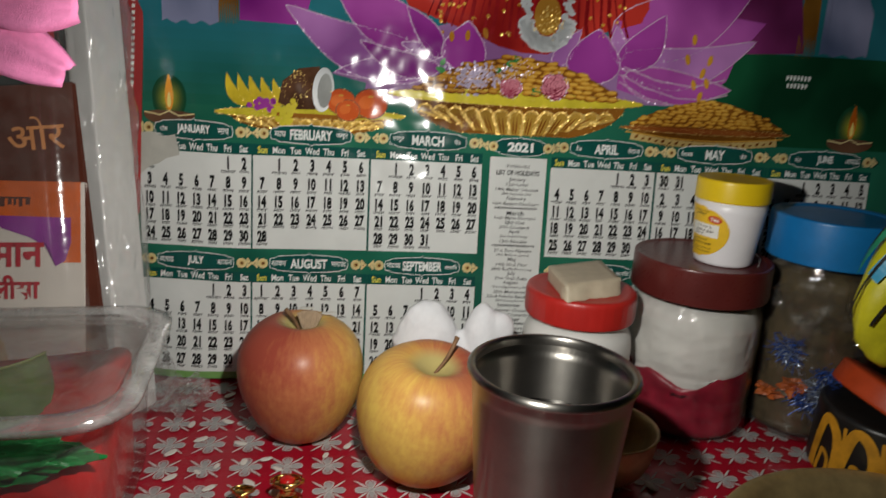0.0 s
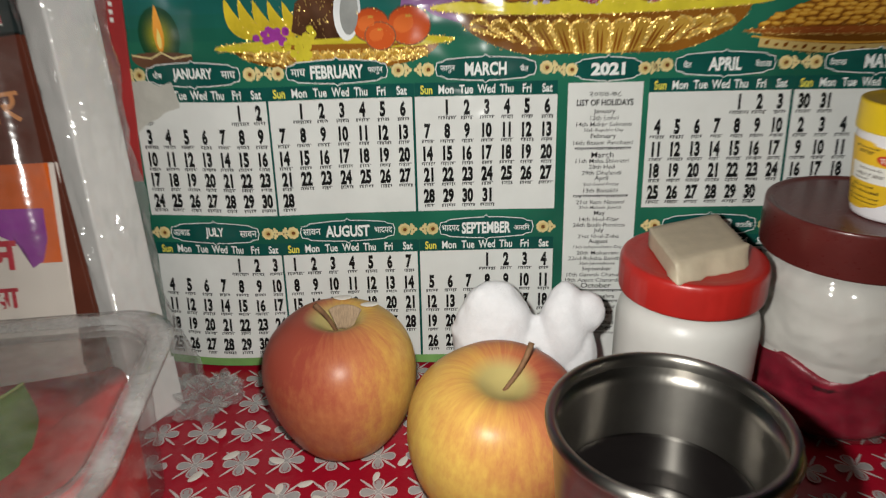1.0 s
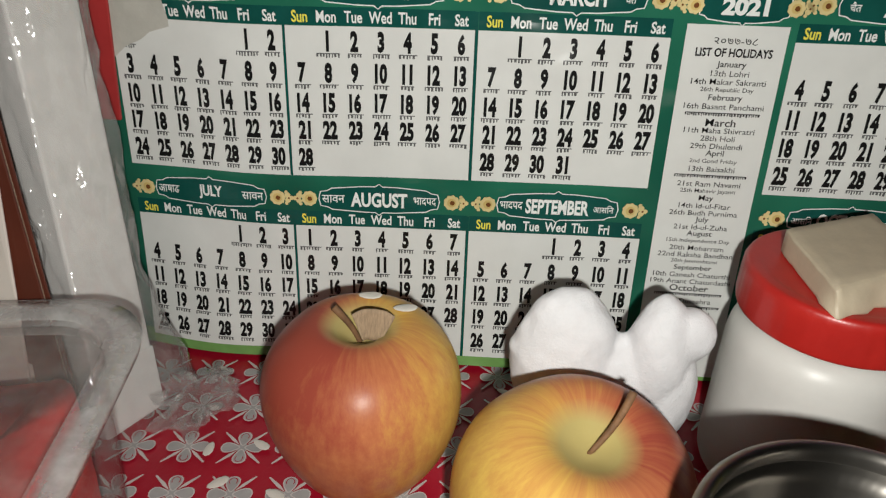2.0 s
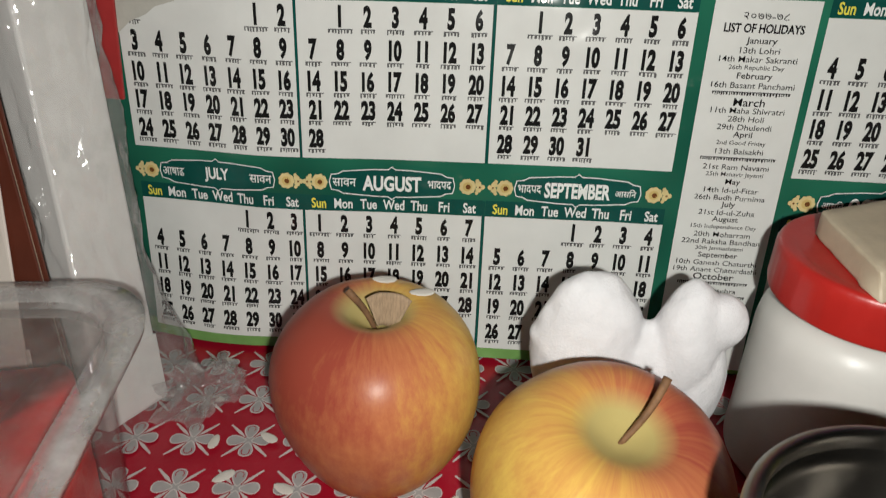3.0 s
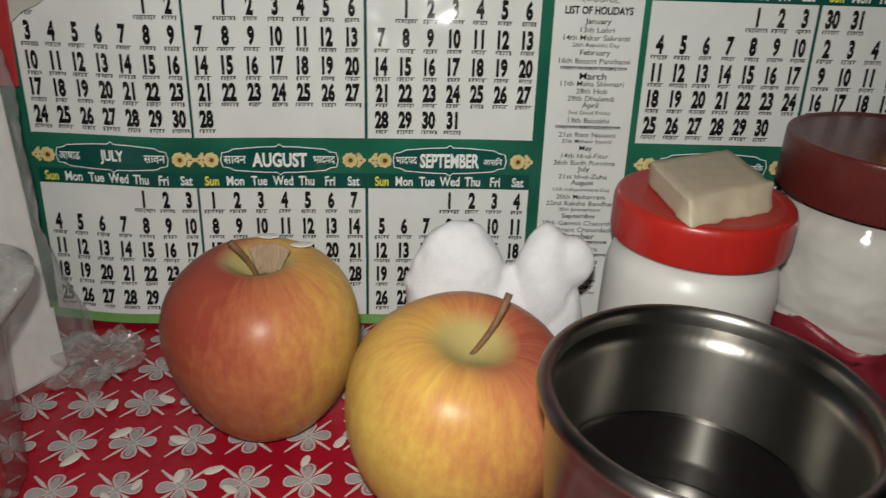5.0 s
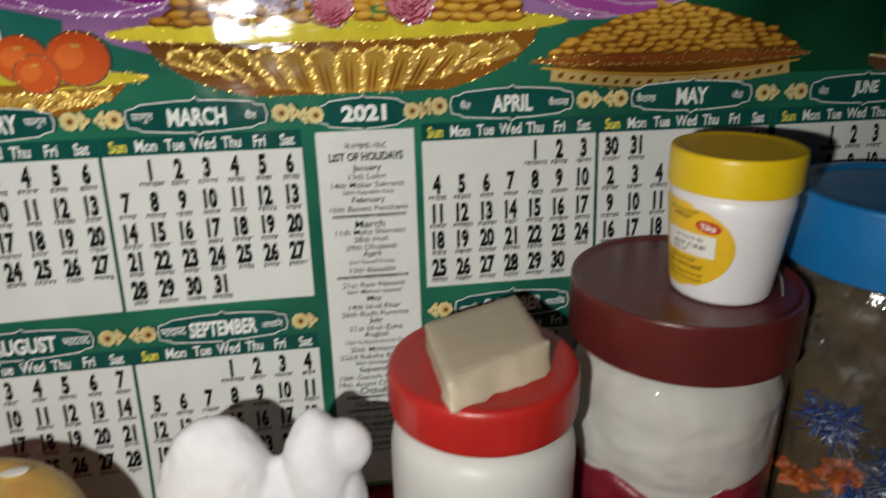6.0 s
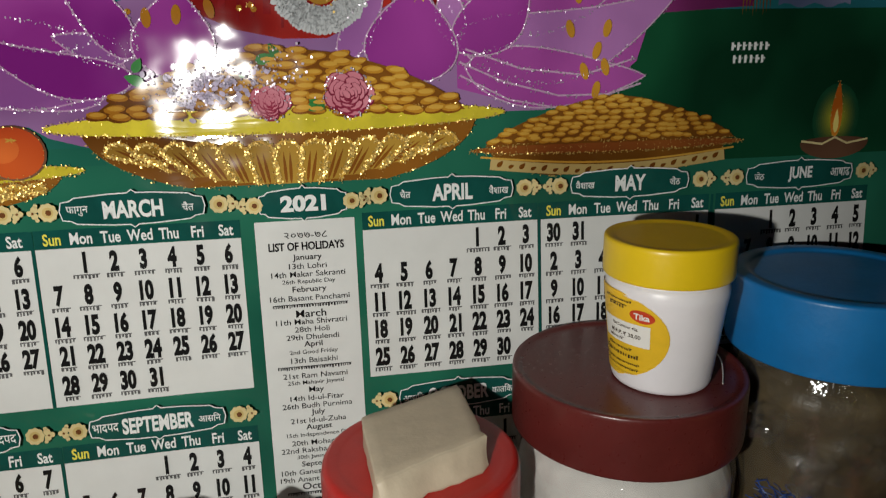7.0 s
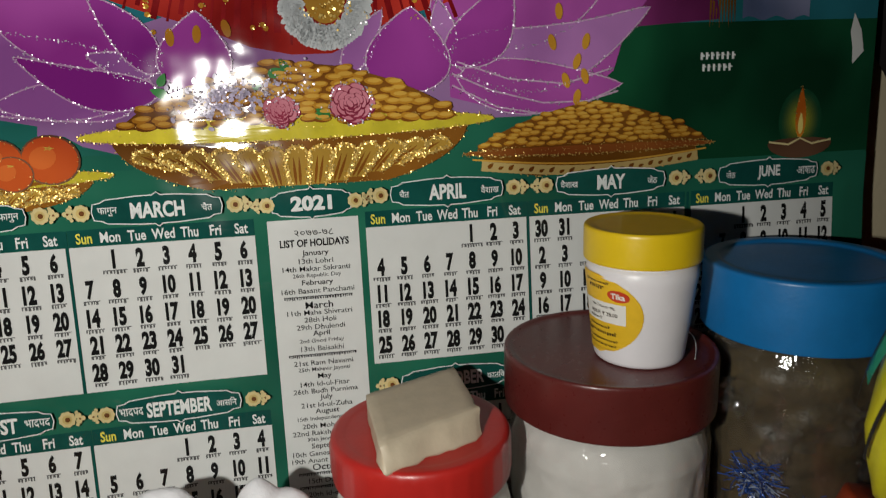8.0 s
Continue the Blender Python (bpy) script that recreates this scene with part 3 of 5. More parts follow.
def plate_outline(u, v, hw, hh):
    """The pointed cartouche behind a month's name."""
    side = [(-1, 0), (-0.97, 0.55), (-0.86, 0.62), (-0.78, 0.82), (-0.3, 0.98), (-0.06, 1.0), (0, 1.2), (0.06, 1.0), (0.3, 0.98), (0.78, 0.82), (0.86, 0.62), (0.97, 0.55), (1, 0)]
    return [(u + a * hw, v + b * hh) for a, b in side] + [(u + a * hw, v - b * hh) for a, b in side[-2:0:-1]]


def month(name, hidden=False):
    first, days, row, sunday, step = MONTHS[name]
    left, right = sunday - (0.0064 if sunday < 0.05 else 0.0056), sunday + 6 * step + 0.0052
    wide, mid = right - left, (left + right) / 2
    head = 0.1724 if row == 0 else 0.0863
    rnd = random.Random(name)
    lo = head - 0.0770 if row == 0 else 0.0065
    panel = cal_print(2).rect(left, lo, right, head - 0.0146, 16, 14).done("month_panel", PAPER, calendar, "white printed month panel")
    cal_print(2).rect(left, head - 0.0144, right, head - 0.0074, 12, 2).done("weekday_band", DARKGREEN, calendar)
    if hidden:
        return
    pl = plate_outline(mid, head, wide * 0.345, 0.0060)
    plate = cal_print(22).poly(pl).done("name_plate", DARKGREEN, calendar, "dark green name cartouche")
    edge = cal_print(23)
    edge.line(pl + pl[:1], 0.00045)
    edge.done("plate_line", WHITEINK, plate)
    rosette(sunday + 0.0014, head, 0.0036, -1)
    rosette(right - 0.0066, head, 0.0036, 1)
    t = cal_print(24)
    t.text(name, mid, head - 0.0001, 0.0068, 0.72, 0.035, wide * 0.36)
    t.done("month_name", WHITEINK, plate)
    for side, word in zip((-1, 1), HINDI[name]):
        h = cal_print(24).text(word, mid + side * wide * 0.262, head, 0.0036, 0.9, 0.01, wide * 0.13)
        h.done("hindi_name", WHITEINK, plate)
    d = cal_print(4)
    for k, day in enumerate(DAYS[1:], 1):
        d.text(day, sunday + step * k - 0.0002, head - 0.0110, 0.0046, 0.74, 0.022)
    tagged(d.done("weekday_names", WHITEINK, calendar), kind="stuff")
    cal_print(4).text("Sun", sunday, head - 0.0110, 0.0046, 0.74, 0.022).done("sunday_name", YELLOWINK, calendar)
    num, bars = cal_print(4), cal_print(4)
    for day in range(1, days + 1):
        cell = first + day - 1
        r, c = divmod(cell, 7)
        r = r % 5
        u, v = sunday + step * c, head - ROWS_DOWN[row][r]
        num.text(str(day), u, v, 0.0082, 0.59, 0.054)
        script_bars(bars, u + 0.0002, v - 0.0056, rnd.uniform(0.0055, 0.0082) if day > 1 else 0.0098, 0.0020, rnd)
    tagged(num.done("dates", INK, panel), kind="stuff")
    tagged(bars.done("lunar_days", GREYINK, panel), kind="stuff")


for name in MONTHS:
    month(name, name in ("NOVEMBER", "DECEMBER"))
# dark rules between the months
rules = cal_print(3)
for u in (-0.1296, -0.0510, 0.1482, 0.2266):
    for lo, hi in ((0.0955, 0.1648), (0.0065, 0.0787)):
        rules.rect(u - 0.0006, lo, u + 0.0006, hi, 1, 12)
tagged(rules.done("month_rules", DARKGREEN, calendar), kind="stuff")

# the year and the holidays
yu = 0.0509
yr = cal_print(22).poly(plate_outline(yu, 0.1710, 0.0172, 0.0060)).done("name_plate", DARKGREEN, calendar, "dark green year cartouche")
yl = plate_outline(yu, 0.1710, 0.0172, 0.0060)
cal_print(23).line(yl + yl[:1], 0.00045).done("plate_line", WHITEINK, yr)
cal_print(24).text("2021", yu, 0.1710, 0.0066, 1.15, 0.05, 0.025).done("year_number", WHITEINK, yr)
rosette(yu - 0.0188, 0.1710, 0.0034, -1)
rosette(yu + 0.0188, 0.1710, 0.0034, 1)
hol = cal_print(2).rect(0.0312, 0.0035, 0.0706, 0.1635, 8, 24).done("holiday_panel", PAPER, calendar, "white list of holidays")
LIST = ("*January", "13th Lohri", "14th Makar Sakranti", "26th Republic Day", "*February", "16th Basant Panchami", "-", "*March", "11th Maha Shivratri", "28th Holi", "29th Dhulendi",
        "*April", "2nd Good Friday", "13th Baisakhi", "-", "21st Ram Navami", "25th Mahavir Jayanti", "*May", "14th Id-ul-Fitar", "26th Budh Purnima", "*July", "21st Id-ul-Zuha",
        "*August", "15th Independence Day", "20th Moharram", "22nd Raksha Bandhan", "30th Janmashtami", "*September", "10th Ganesh Chaturthi", "19th Anant Chaturdashi",
        "*October", "-", "15th Dussehra", "-", "20th Id-e-Milad", "*November", "4th Deepawali", "5th Govardhan", "*December", "25th Christmas Day")
hl = cal_print(4)
hl.text("२०७७-७८", yu, 0.1575, 0.0026, 1.2, 0.0, 0.018)
hl.text("LIST OF HOLIDAYS", yu, 0.1531, 0.0034, 0.8, 0.03, 0.0375)
v = 0.1483
for line in LIST:
    big = line.startswith("*")
    if line == "-":
        script_bars(hl, yu, v, 0.03, 0.0016, random.Random(7))
    else:
        hl.text(line.strip("*"), yu, v, 0.0031 if big else 0.0023, 1.15, 0.011 if big else 0.004, 0.036)
    v -= 0.0033
tagged(hl.done("holiday_list", INK, hol), kind="stuff")


# painted picture above the months
def on_picture(u, v, h=0.0):
    return cal(1.033 * u, v + 0.0004, h)


def picture_print(layer):
    return Print(on_picture, GAP * layer)


def leaf_shape(base, tip, width, lean=0.0, n=20):
    """A pointed petal from base to tip; lean bends it to one side."""
    b, t = Vector(base), Vector(tip)
    d = t - b
    s = Vector((-d.y, d.x))
    left, right = [], []
    for k in range(n + 1):
        q = k / n
        w = width * math.sin(math.pi * min(1, q ** 0.75)) ** 0.8 * (1 - 0.15 * q)
        mid = b + d * q + s * lean * math.sin(math.pi * q)
        left.append(tuple(mid + s * w))
        right.append(tuple(mid - s * w))
    return left + right[-2:0:-1]


def sparkles(pts, per_metre, size, rnd, store, layer, spread=0.0006):
    """Small tilted flakes strewn along an outline."""
    for a, b in zip(pts, pts[1:]):
        ln = math.dist(a, b)
        k = int(ln * per_metre + rnd.random())
        for _ in range(k):
            q = rnd.random()
            u = a[0] + (b[0] - a[0]) * q + rnd.gauss(0, spread)
            v = a[1] + (b[1] - a[1]) * q + rnd.gauss(0, spread)
            s, w = size * rnd.uniform(0.6, 1.3), rnd.uniform(0, 6.3)
            base = Vector(on_picture(u, v, GAP * layer + 0.0003))
            e1 = Vector((math.cos(w), rnd.uniform(-0.35, 0.35), math.sin(w))) * s
            e2 = Vector((-math.sin(w), rnd.uniform(-0.35, 0.35), math.cos(w))) * s
            n = len(store[0])
            store[0].extend([tuple(base - e1), tuple(base - e2), tuple(base + e1), tuple(base + e2)])
            store[1].append((n, n + 1, n + 2, n + 3))


rnd = random.Random(21)
SILVER, GOLDEN = ([], []), ([], [])


def paint(name, pts, material, layer, label="", glitter=None, per=900):
    ob = picture_print(layer).poly(pts).done(name, material, calendar, label)
    if glitter is not None:
        sparkles(pts + pts[:1], per, 0.0003, rnd, glitter, layer, 0.0004)
    return ob


# sky and water behind
L0, R1 = U0 / 1.033, U1 / 1.033
for k in range(8):
    q = k / 7
    wash = printed("water_print", (0.012 + 0.004 * q, 0.105 + 0.02 * q, 0.07 + 0.075 * q), 0.12, 0.2, (0.018 + 0.004 * q, 0.125 + 0.035 * q, 0.085 + 0.12 * q))
    lo_, hi_ = 0.188 + 0.0068 * k, (0.188 + 0.0068 * (k + 1) if k < 7 else VTOP - 0.002)
    picture_print(1).rect(L0, lo_, -0.02, hi_, 24, 2 if k < 7 else 20).done("painted_water", wash, calendar, "teal painted water and sky")
picture_print(1).rect(-0.02, 0.24, R1, VTOP - 0.002, 40, 20).done("painted_sky", wash, calendar, "teal painted sky")
far = picture_print(2).poly([(-0.181 + 0.0358 * k / 12, 0.2396 + 0.0014 * math.sin(k * 1.7)) for k in range(13)] + [(-0.1452, 0.34), (-0.181, 0.34)])
far.done("painted_beast", LILACSKY, calendar, "blue grey painted shape")
far = picture_print(2).poly([(0.243 + 0.0329 * k / 12, 0.2426 + 0.001 * math.sin(k * 1.3)) for k in range(13)] + [(0.2759, 0.2706), (0.2679, 0.2876), (0.243, 0.3226)])
far.done("painted_beast", LILACSKY, calendar, "blue grey painted shape")
for tu in (-0.1394, 0.2333):
    tassel = picture_print(3)
    for k in range(9):
        tassel.poly(leaf_shape((tu + 0.0011 * (k - 4), 0.29), (tu + 0.0015 * (k - 4), 0.2385 + 0.001 * (k % 3)), 0.02))
    tassel.done("painted_fringe", GOLDDARK, calendar, "dark gold painted fringe")
picture_print(3).rect(R1 - 0.013, 0.1, R1, 0.1785, 2, 8).done("picture_edge", GREEN, calendar)

picture_print(2).rect(0.172, 0.1795, R1, 0.2414, 14, 8).done("dark_field", printed("bottle_green_print", (0.006, 0.05, 0.022), 0.3, 0.2, (0.008, 0.07, 0.03)), calendar, "bottle green painted field")
# lotus petals, back ones first
LOTUS = [((-0.0087, 0.2226), (-0.1045, 0.2536), 0.17, 0.1, LILAC, 4),
         ((-0.0155, 0.2356), (-0.0755, 0.2706), 0.24, 0.05, PURPLE, 5),
         ((-0.0165, 0.2136), (-0.0736, 0.2136), 0.15, -0.06, LILAC, 4),
         ((-0.0077, 0.2266), (-0.0319, 0.2346), 0.22, 0.0, LILAC, 6),
         ((-0.0058, 0.2186), (-0.0581, 0.2346), 0.155, 0.09, PURPLE2, 7),
         ((-0.0058, 0.2266), (-0.029, 0.2576), 0.2, -0.04, PURPLE2, 8),
         ((0.0068, 0.2186), (0.0106, 0.2506), 0.47, 0, PURPLE, 9),
         ((0.0668, 0.2246), (0.0833, 0.2496), 0.2, 0.0, LILAC, 7),
         ((0.092, 0.2146), (0.0949, 0.2506), 0.52, 0.0, PURPLE2, 9),
         ((0.1094, 0.2306), (0.1065, 0.2536), 0.25, 0, LILAC, 7),
         ((0.1104, 0.2266), (0.1375, 0.2616), 0.28, -0.1, PURPLE2, 8),
         ((0.1094, 0.2306), (0.1994, 0.2486), 0.16, -0.12, LILAC, 6),
         ((0.1133, 0.2206), (0.1868, 0.2156), 0.17, -0.04, PURPLE, 7),
         ((0.1026, 0.2476), (0.1965, 0.2866), 0.22, -0.1, PURPLE, 5)]
cloth_r = picture_print(3).poly([(0.1191, 0.2316), (0.182, 0.2396), (0.2323, 0.2426), (0.2207, 0.3086), (0.1113, 0.3016)])
cloth_r.done("painted_drape", printed("maroon_print", (0.10, 0.012, 0.06), 0.3, 0.2, (0.17, 0.025, 0.12)), calendar, "maroon painted drape")
cloth_l = picture_print(3).poly([(-0.1326, 0.2426), (-0.0929, 0.2416), (-0.0823, 0.2886), (-0.1326, 0.2856)])
cloth_l.done("painted_drape", PURPLE2, calendar, "purple painted drape")
PETALEDGE = printed("pale_petal_edge_print", (0.46, 0.25, 0.44), 0.15, 0.2, (0.58, 0.38, 0.55))
MAUVE = printed("mauve_print", (0.24, 0.1, 0.27), 0.2, 0.18, (0.33, 0.19, 0.38))
picture_print(4).poly([(0.1104, 0.2346), (0.1317, 0.2526), (0.151, 0.2666), (0.2043, 0.2606), (0.1878, 0.2376), (0.183, 0.2216), (0.1713, 0.2116), (0.151, 0.2046), (0.1278, 0.2076), (0.1104, 0.2126)]).done("lotus_side", PURPLE, calendar, "purple painted lotus side")
picture_print(2).poly([(-0.0755, 0.2126), (-0.0571, 0.2246), (-0.0116, 0.2266), (-0.0068, 0.2086), (-0.0213, 0.1936), (-0.0378, 0.1986), (-0.0494, 0.2066)]).done("lotus_haze", MAUVE, calendar, "mauve painted haze")
rim = picture_print(8)
for bend in ([(0.1113, 0.2226), (0.1288, 0.2146), (0.151, 0.2086), (0.1713, 0.2086), (0.1849, 0.2126)], [(0.1133, 0.2276), (0.1355, 0.2196), (0.1607, 0.2166), (0.182, 0.2226)], [(0.1113, 0.2176), (0.1307, 0.2076), (0.151, 0.2036)]):
    rim.line(bend, 0.0007)
    sparkles(bend, 1500, 0.0003, rnd, SILVER, 9)
tagged(rim.done("petal_edges", PETALEDGE, calendar), kind="stuff")
skirt = picture_print(3)
skirt.poly([(0.046 + 0.1 * math.cos(a), 0.203 + 0.052 * math.sin(a)) for a in [math.pi * k / 20 for k in range(21)]])
skirt.done("lotus_base", MAUVE, calendar, "purple painted lotus")
for base, tip, width, lean, ink, layer in LOTUS:
    edge = leaf_shape(base, tip, width, lean)
    petal = paint("lotus_petal", edge, ink, layer, "purple painted petal with glitter edge", SILVER, 1300)
    picture_print(layer + 0.6).line(edge + edge[:1], 0.00055).done("petal_edge", PETALEDGE, petal)
# red silk with gold dots, garland and ornament
red = picture_print(5)
red.poly([(-0.028, 0.258), (-0.01, 0.251), (0.012, 0.244), (0.03, 0.236), (0.046, 0.2325), (0.062, 0.2325), (0.074, 0.238), (0.088, 0.246), (0.104, 0.250), (0.125, 0.257), (0.15, 0.30), (-0.05, 0.30)])
red.done("painted_silk", REDCLOTH, calendar, "red painted silk folds")
folds = picture_print(6)
for k in range(26):
    u = -0.016 + 0.0052 * k
    foot = 0.2365 + 0.00055 * abs(k - 14.5) ** 1.25 + 0.0025 * math.sin(k * 1.9)
    folds.line([(u, foot), (u * 0.94 + 0.003, foot + 0.011), (u * 0.84 + 0.010 + 0.002 * math.sin(k * 2.3), 0.288)], 0.0009 + 0.0008 * (k % 3))
tagged(folds.done("silk_folds", printed("dark_red_print", (0.2, 0.008, 0.01), 0.3, 0.2), calendar), kind="stuff")
dots = picture_print(7)
for k in range(46):
    u, v = rnd.uniform(-0.015, 0.11), rnd.uniform(0.2425, 0.275)
    dots.disc(u, v, 0.0011, n=8)
    sparkles([(u - 0.001, v), (u + 0.001, v)], 1500, 0.0004, rnd, GOLDEN, 8)
tagged(dots.done("silk_dots", COIN_A, calendar, "gold dots"), kind="stuff")
g = picture_print(8)
for k in range(46):
    a = math.pi * (1.0 + k / 45)
    for r in (0.0165, 0.0135, 0.0105):
        g.disc(0.0605 + r * 1.0 * math.cos(a) + rnd.uniform(-0.0008, 0.0008), 0.253 + r * 1.05 * math.sin(a), 0.0022, 0.0013, 8, a)
for k in range(40):
    for s in (-1, 1):
        g.disc(0.0605 + s * (0.0135 + rnd.uniform(-0.003, 0.003)), 0.253 + 0.001 * k, 0.0022, 0.0013, 8, rnd.uniform(-0.5, 0.5))
g.done("painted_garland", GARLAND, calendar, "white painted flower garland")
o = picture_print(7)
o.disc(0.0605, 0.257, 0.0085, 0.0125, 24)
o.done("painted_ornament", GOLDPRINT, calendar, "gold painted ornament")
sparkles([(0.054, 0.25), (0.068, 0.25), (0.06, 0.262)], 2500, 0.0006, rnd, GOLDEN, 8, 0.003)
fall = picture_print(11)
for u, v in ((0.0, 0.2405), (0.0102, 0.2415), (0.0215, 0.2435), (0.158, 0.2475), (0.155, 0.2345), (0.170, 0.2345), (0.161, 0.218), (0.1695, 0.2195), (0.166, 0.2105), (0.166, 0.226)):
    fall.disc(u, v, 0.0017, 0.0036, 12, rnd.uniform(-0.3, 0.3))
tagged(fall.done("painted_falling_coins", COIN_A, calendar, "gold painted falling coins"), kind="stuff")


def coin_heap(cu, v0, half, tall, layer, material, step, flat, peak=0.5):
    """A heap of coins: rows of little discs over a dark mound."""
    mound = picture_print(layer)
    rise = [(half * max(0.0, 1 - (k / 14) ** 1.3) ** peak, v0 + tall * k / 14) for k in range(15)]
    mound.poly([(cu - w, v) for w, v in rise] + [(cu + w, v) for w, v in rise[-2::-1]])
    mound.done("coin_mound", BOWLGOLD, calendar, "painted heap of gold coins")
    a_coin, b_coin, c_coin = picture_print(layer + 2), picture_print(layer + 1), picture_print(layer + 4)
    v, row = v0 + tall * 0.97, 0
    while v > v0 + 0.0005:
        q = max(0.0, min(1.0, (v - v0) / tall))
        span = half * max(0.0, 1 - q ** 1.3) ** peak * 0.97
        u = cu - span + (row % 2) * step * 0.45
        while u < cu + span:
            r = step * rnd.uniform(0.42, 0.55)
            uu, vv = u + rnd.uniform(-0.2, 0.2) * step, v + rnd.uniform(-0.12, 0.12) * step
            b_coin.disc(uu, vv - 0.0006, r * 1.06, r * flat * 1.04, 14, rnd.uniform(-0.2, 0.2), 0.3 * GAP * (row % 3))
            a_coin.disc(uu, vv, r * 0.96, r * flat * 0.88, 14, rnd.uniform(-0.25, 0.25), 0.3 * GAP * (row % 3))
            c_coin.disc(uu + r * 0.08, vv + r * flat * 0.16, r * 0.7, r * flat * 0.52, 12, 0.0, 0.3 * GAP * (row % 3))
            u += step * rnd.uniform(0.82, 0.98)
        v -= step * flat * 0.86
        row += 1
    tagged(a_coin.done("painted_coins", material, calendar), kind="stuff")
    tagged(c_coin.done("coin_glints", COIN_C, calendar), kind="stuff")
    tagged(b_coin.done("coin_shadows", COIN_B, calendar), kind="stuff")


def dish(cu, v0, half, depth, layer, tilt=0.0, flutes=0, rim_ink=None, rim_tall=1.0):
    """A painted dish seen from the side: rim, bowl, flutes."""
    side = [(half * (0.86 * math.sqrt(1 - (0.86 * k / 10) ** 2)), v0 - depth * 0.95 * (k / 10)) for k in range(11)]
    bowl = [(cu - w, v) for w, v in side] + [(cu + w, v) for w, v in side[::-1]]
    b = paint("painted_bowl", bowl, BOWLGOLD, layer, "gold painted fluted bowl", GOLDEN, 700)
    fl, lit, shade = picture_print(layer + 2), picture_print(layer + 1), picture_print(layer + 1)
    for k in range(flutes):
        q = (k + 0.5) / flutes * 2 - 1
        top, low = v0 - depth * (0.30 - 0.06 * q * q), v0 - depth * (0.95 - 0.42 * q * q)
        w, wb = half * 0.92 / flutes * 0.80, half * 0.66 / flutes * 0.80
        fu, fb = cu + half * 0.77 * q, cu + half * 0.60 * q
        arch = [(fu + w * math.cos(a), top - w * 0.9 + w * 0.9 * math.sin(a)) for a in [math.pi * j / 8 for j in range(9)]]
        loop = [(fb + wb, low)] + arch + [(fb - wb, low)]
        lit.poly(loop)
        fl.line(loop, 0.0011)
        for d in (-0.35, 0.15):
            shade.poly(leaf_shape((fb + d * wb, low), (fu + d * w, top - 0.25 * (top - low)), 0.05), GAP * 0.5)
        sparkles(loop, 5200, 0.00038, rnd, GOLDEN, layer + 3)
    if flutes:
        tagged(lit.done("bowl_hollows", OLIVEGOLD, b), kind="stuff")
        tagged(shade.done("bowl_streaks", COIN_B, b), kind="stuff")
        tagged(fl.done("bowl_flutes", COIN_C, b), kind="stuff")
    rim = [(cu + half * math.cos(a), v0 + (0.0052 if math.sin(a) > 0 else 0.0048) * rim_tall * (half / 0.084) * math.sin(a) + tilt * math.cos(a)) for a in [2 * math.pi * k / 40 for k in range(40)]]
    paint("painted_rim", rim, rim_ink or PLATEYELLOW, layer + 2, "yellow painted dish rim", GOLDEN, 2000)


dish(0.045, 0.2025, 0.084, 0.0255, 10, 0.0005, 13)
coin_heap(0.045, 0.2045, 0.068, 0.0250, 13, COIN_A, 0.0078, 0.42, 0.6)
dish(0.173, 0.1875, 0.058, 0.012, 6, 0.0, 0, REDBROWN, 0.7)
coin_heap(0.174, 0.189, 0.053, 0.0195, 9, COIN_A, 0.0058, 0.42, 0.72)
def dish_arc(drop, inset=0.0):
    return [(0.119 + inset + (0.108 - 2 * inset) * q / 20, 0.1868 - drop - 0.004 * math.sin(math.pi * q / 20)) for q in range(21)]


picture_print(9).line(dish_arc(0.0050, 0.004), 0.0044).done("dish_band", printed("pale_gold_print", (0.46, 0.33, 0.12), 0.2, 0.2, (0.58, 0.44, 0.18)), calendar, "pale painted band below the dish rim")
picture_print(10).line(dish_arc(0.0019), 0.0008).done("dish_line", COIN_C, calendar)
marks = picture_print(10)
for k, (u, v) in enumerate(dish_arc(0.0050, 0.008)):
    marks.poly(leaf_shape((u - 0.0012, v - 0.0011), (u + 0.0012, v + 0.0012 * (1 - k % 2)), 0.3))
tagged(marks.done("dish_marks", COIN_B, calendar), kind="stuff")
dish(-0.088, 0.1855, 0.061, 0.0125, 6, 0.0012, 14)
# fruit on the small dish
for k in range(6):
    bu = -0.141 + 0.0072 * k
    paint("painted_banana", leaf_shape((bu + 0.012, 0.1885), (bu, 0.2095 - 0.0006 * k), 0.16, 0.12), BANANA, 9 + k % 3, "yellow painted banana", GOLDEN, 350)
nut = picture_print(12)
nut.poly([(-0.109, 0.192), (-0.106, 0.206), (-0.096, 0.2145), (-0.083, 0.2165), (-0.079, 0.201), (-0.084, 0.1885), (-0.1, 0.188)])
nut.done("painted_coconut", COCO, calendar, "brown painted coconut half")
sparkles([(-0.106, 0.2), (-0.096, 0.213), (-0.09, 0.2), (-0.1, 0.19)], 1200, 0.0005, rnd, GOLDEN, 13, 0.0016)
picture_print(13).disc(-0.0805, 0.2015, 0.0068, 0.0145, 24, -0.08).done("coconut_flesh", GARLAND, calendar, "white painted coconut flesh")
picture_print(14).disc(-0.0795, 0.201, 0.0046, 0.0112, 24, -0.08).done("coconut_hollow", printed("grey_print", (0.3, 0.31, 0.3), 0.15, 0.2), calendar)
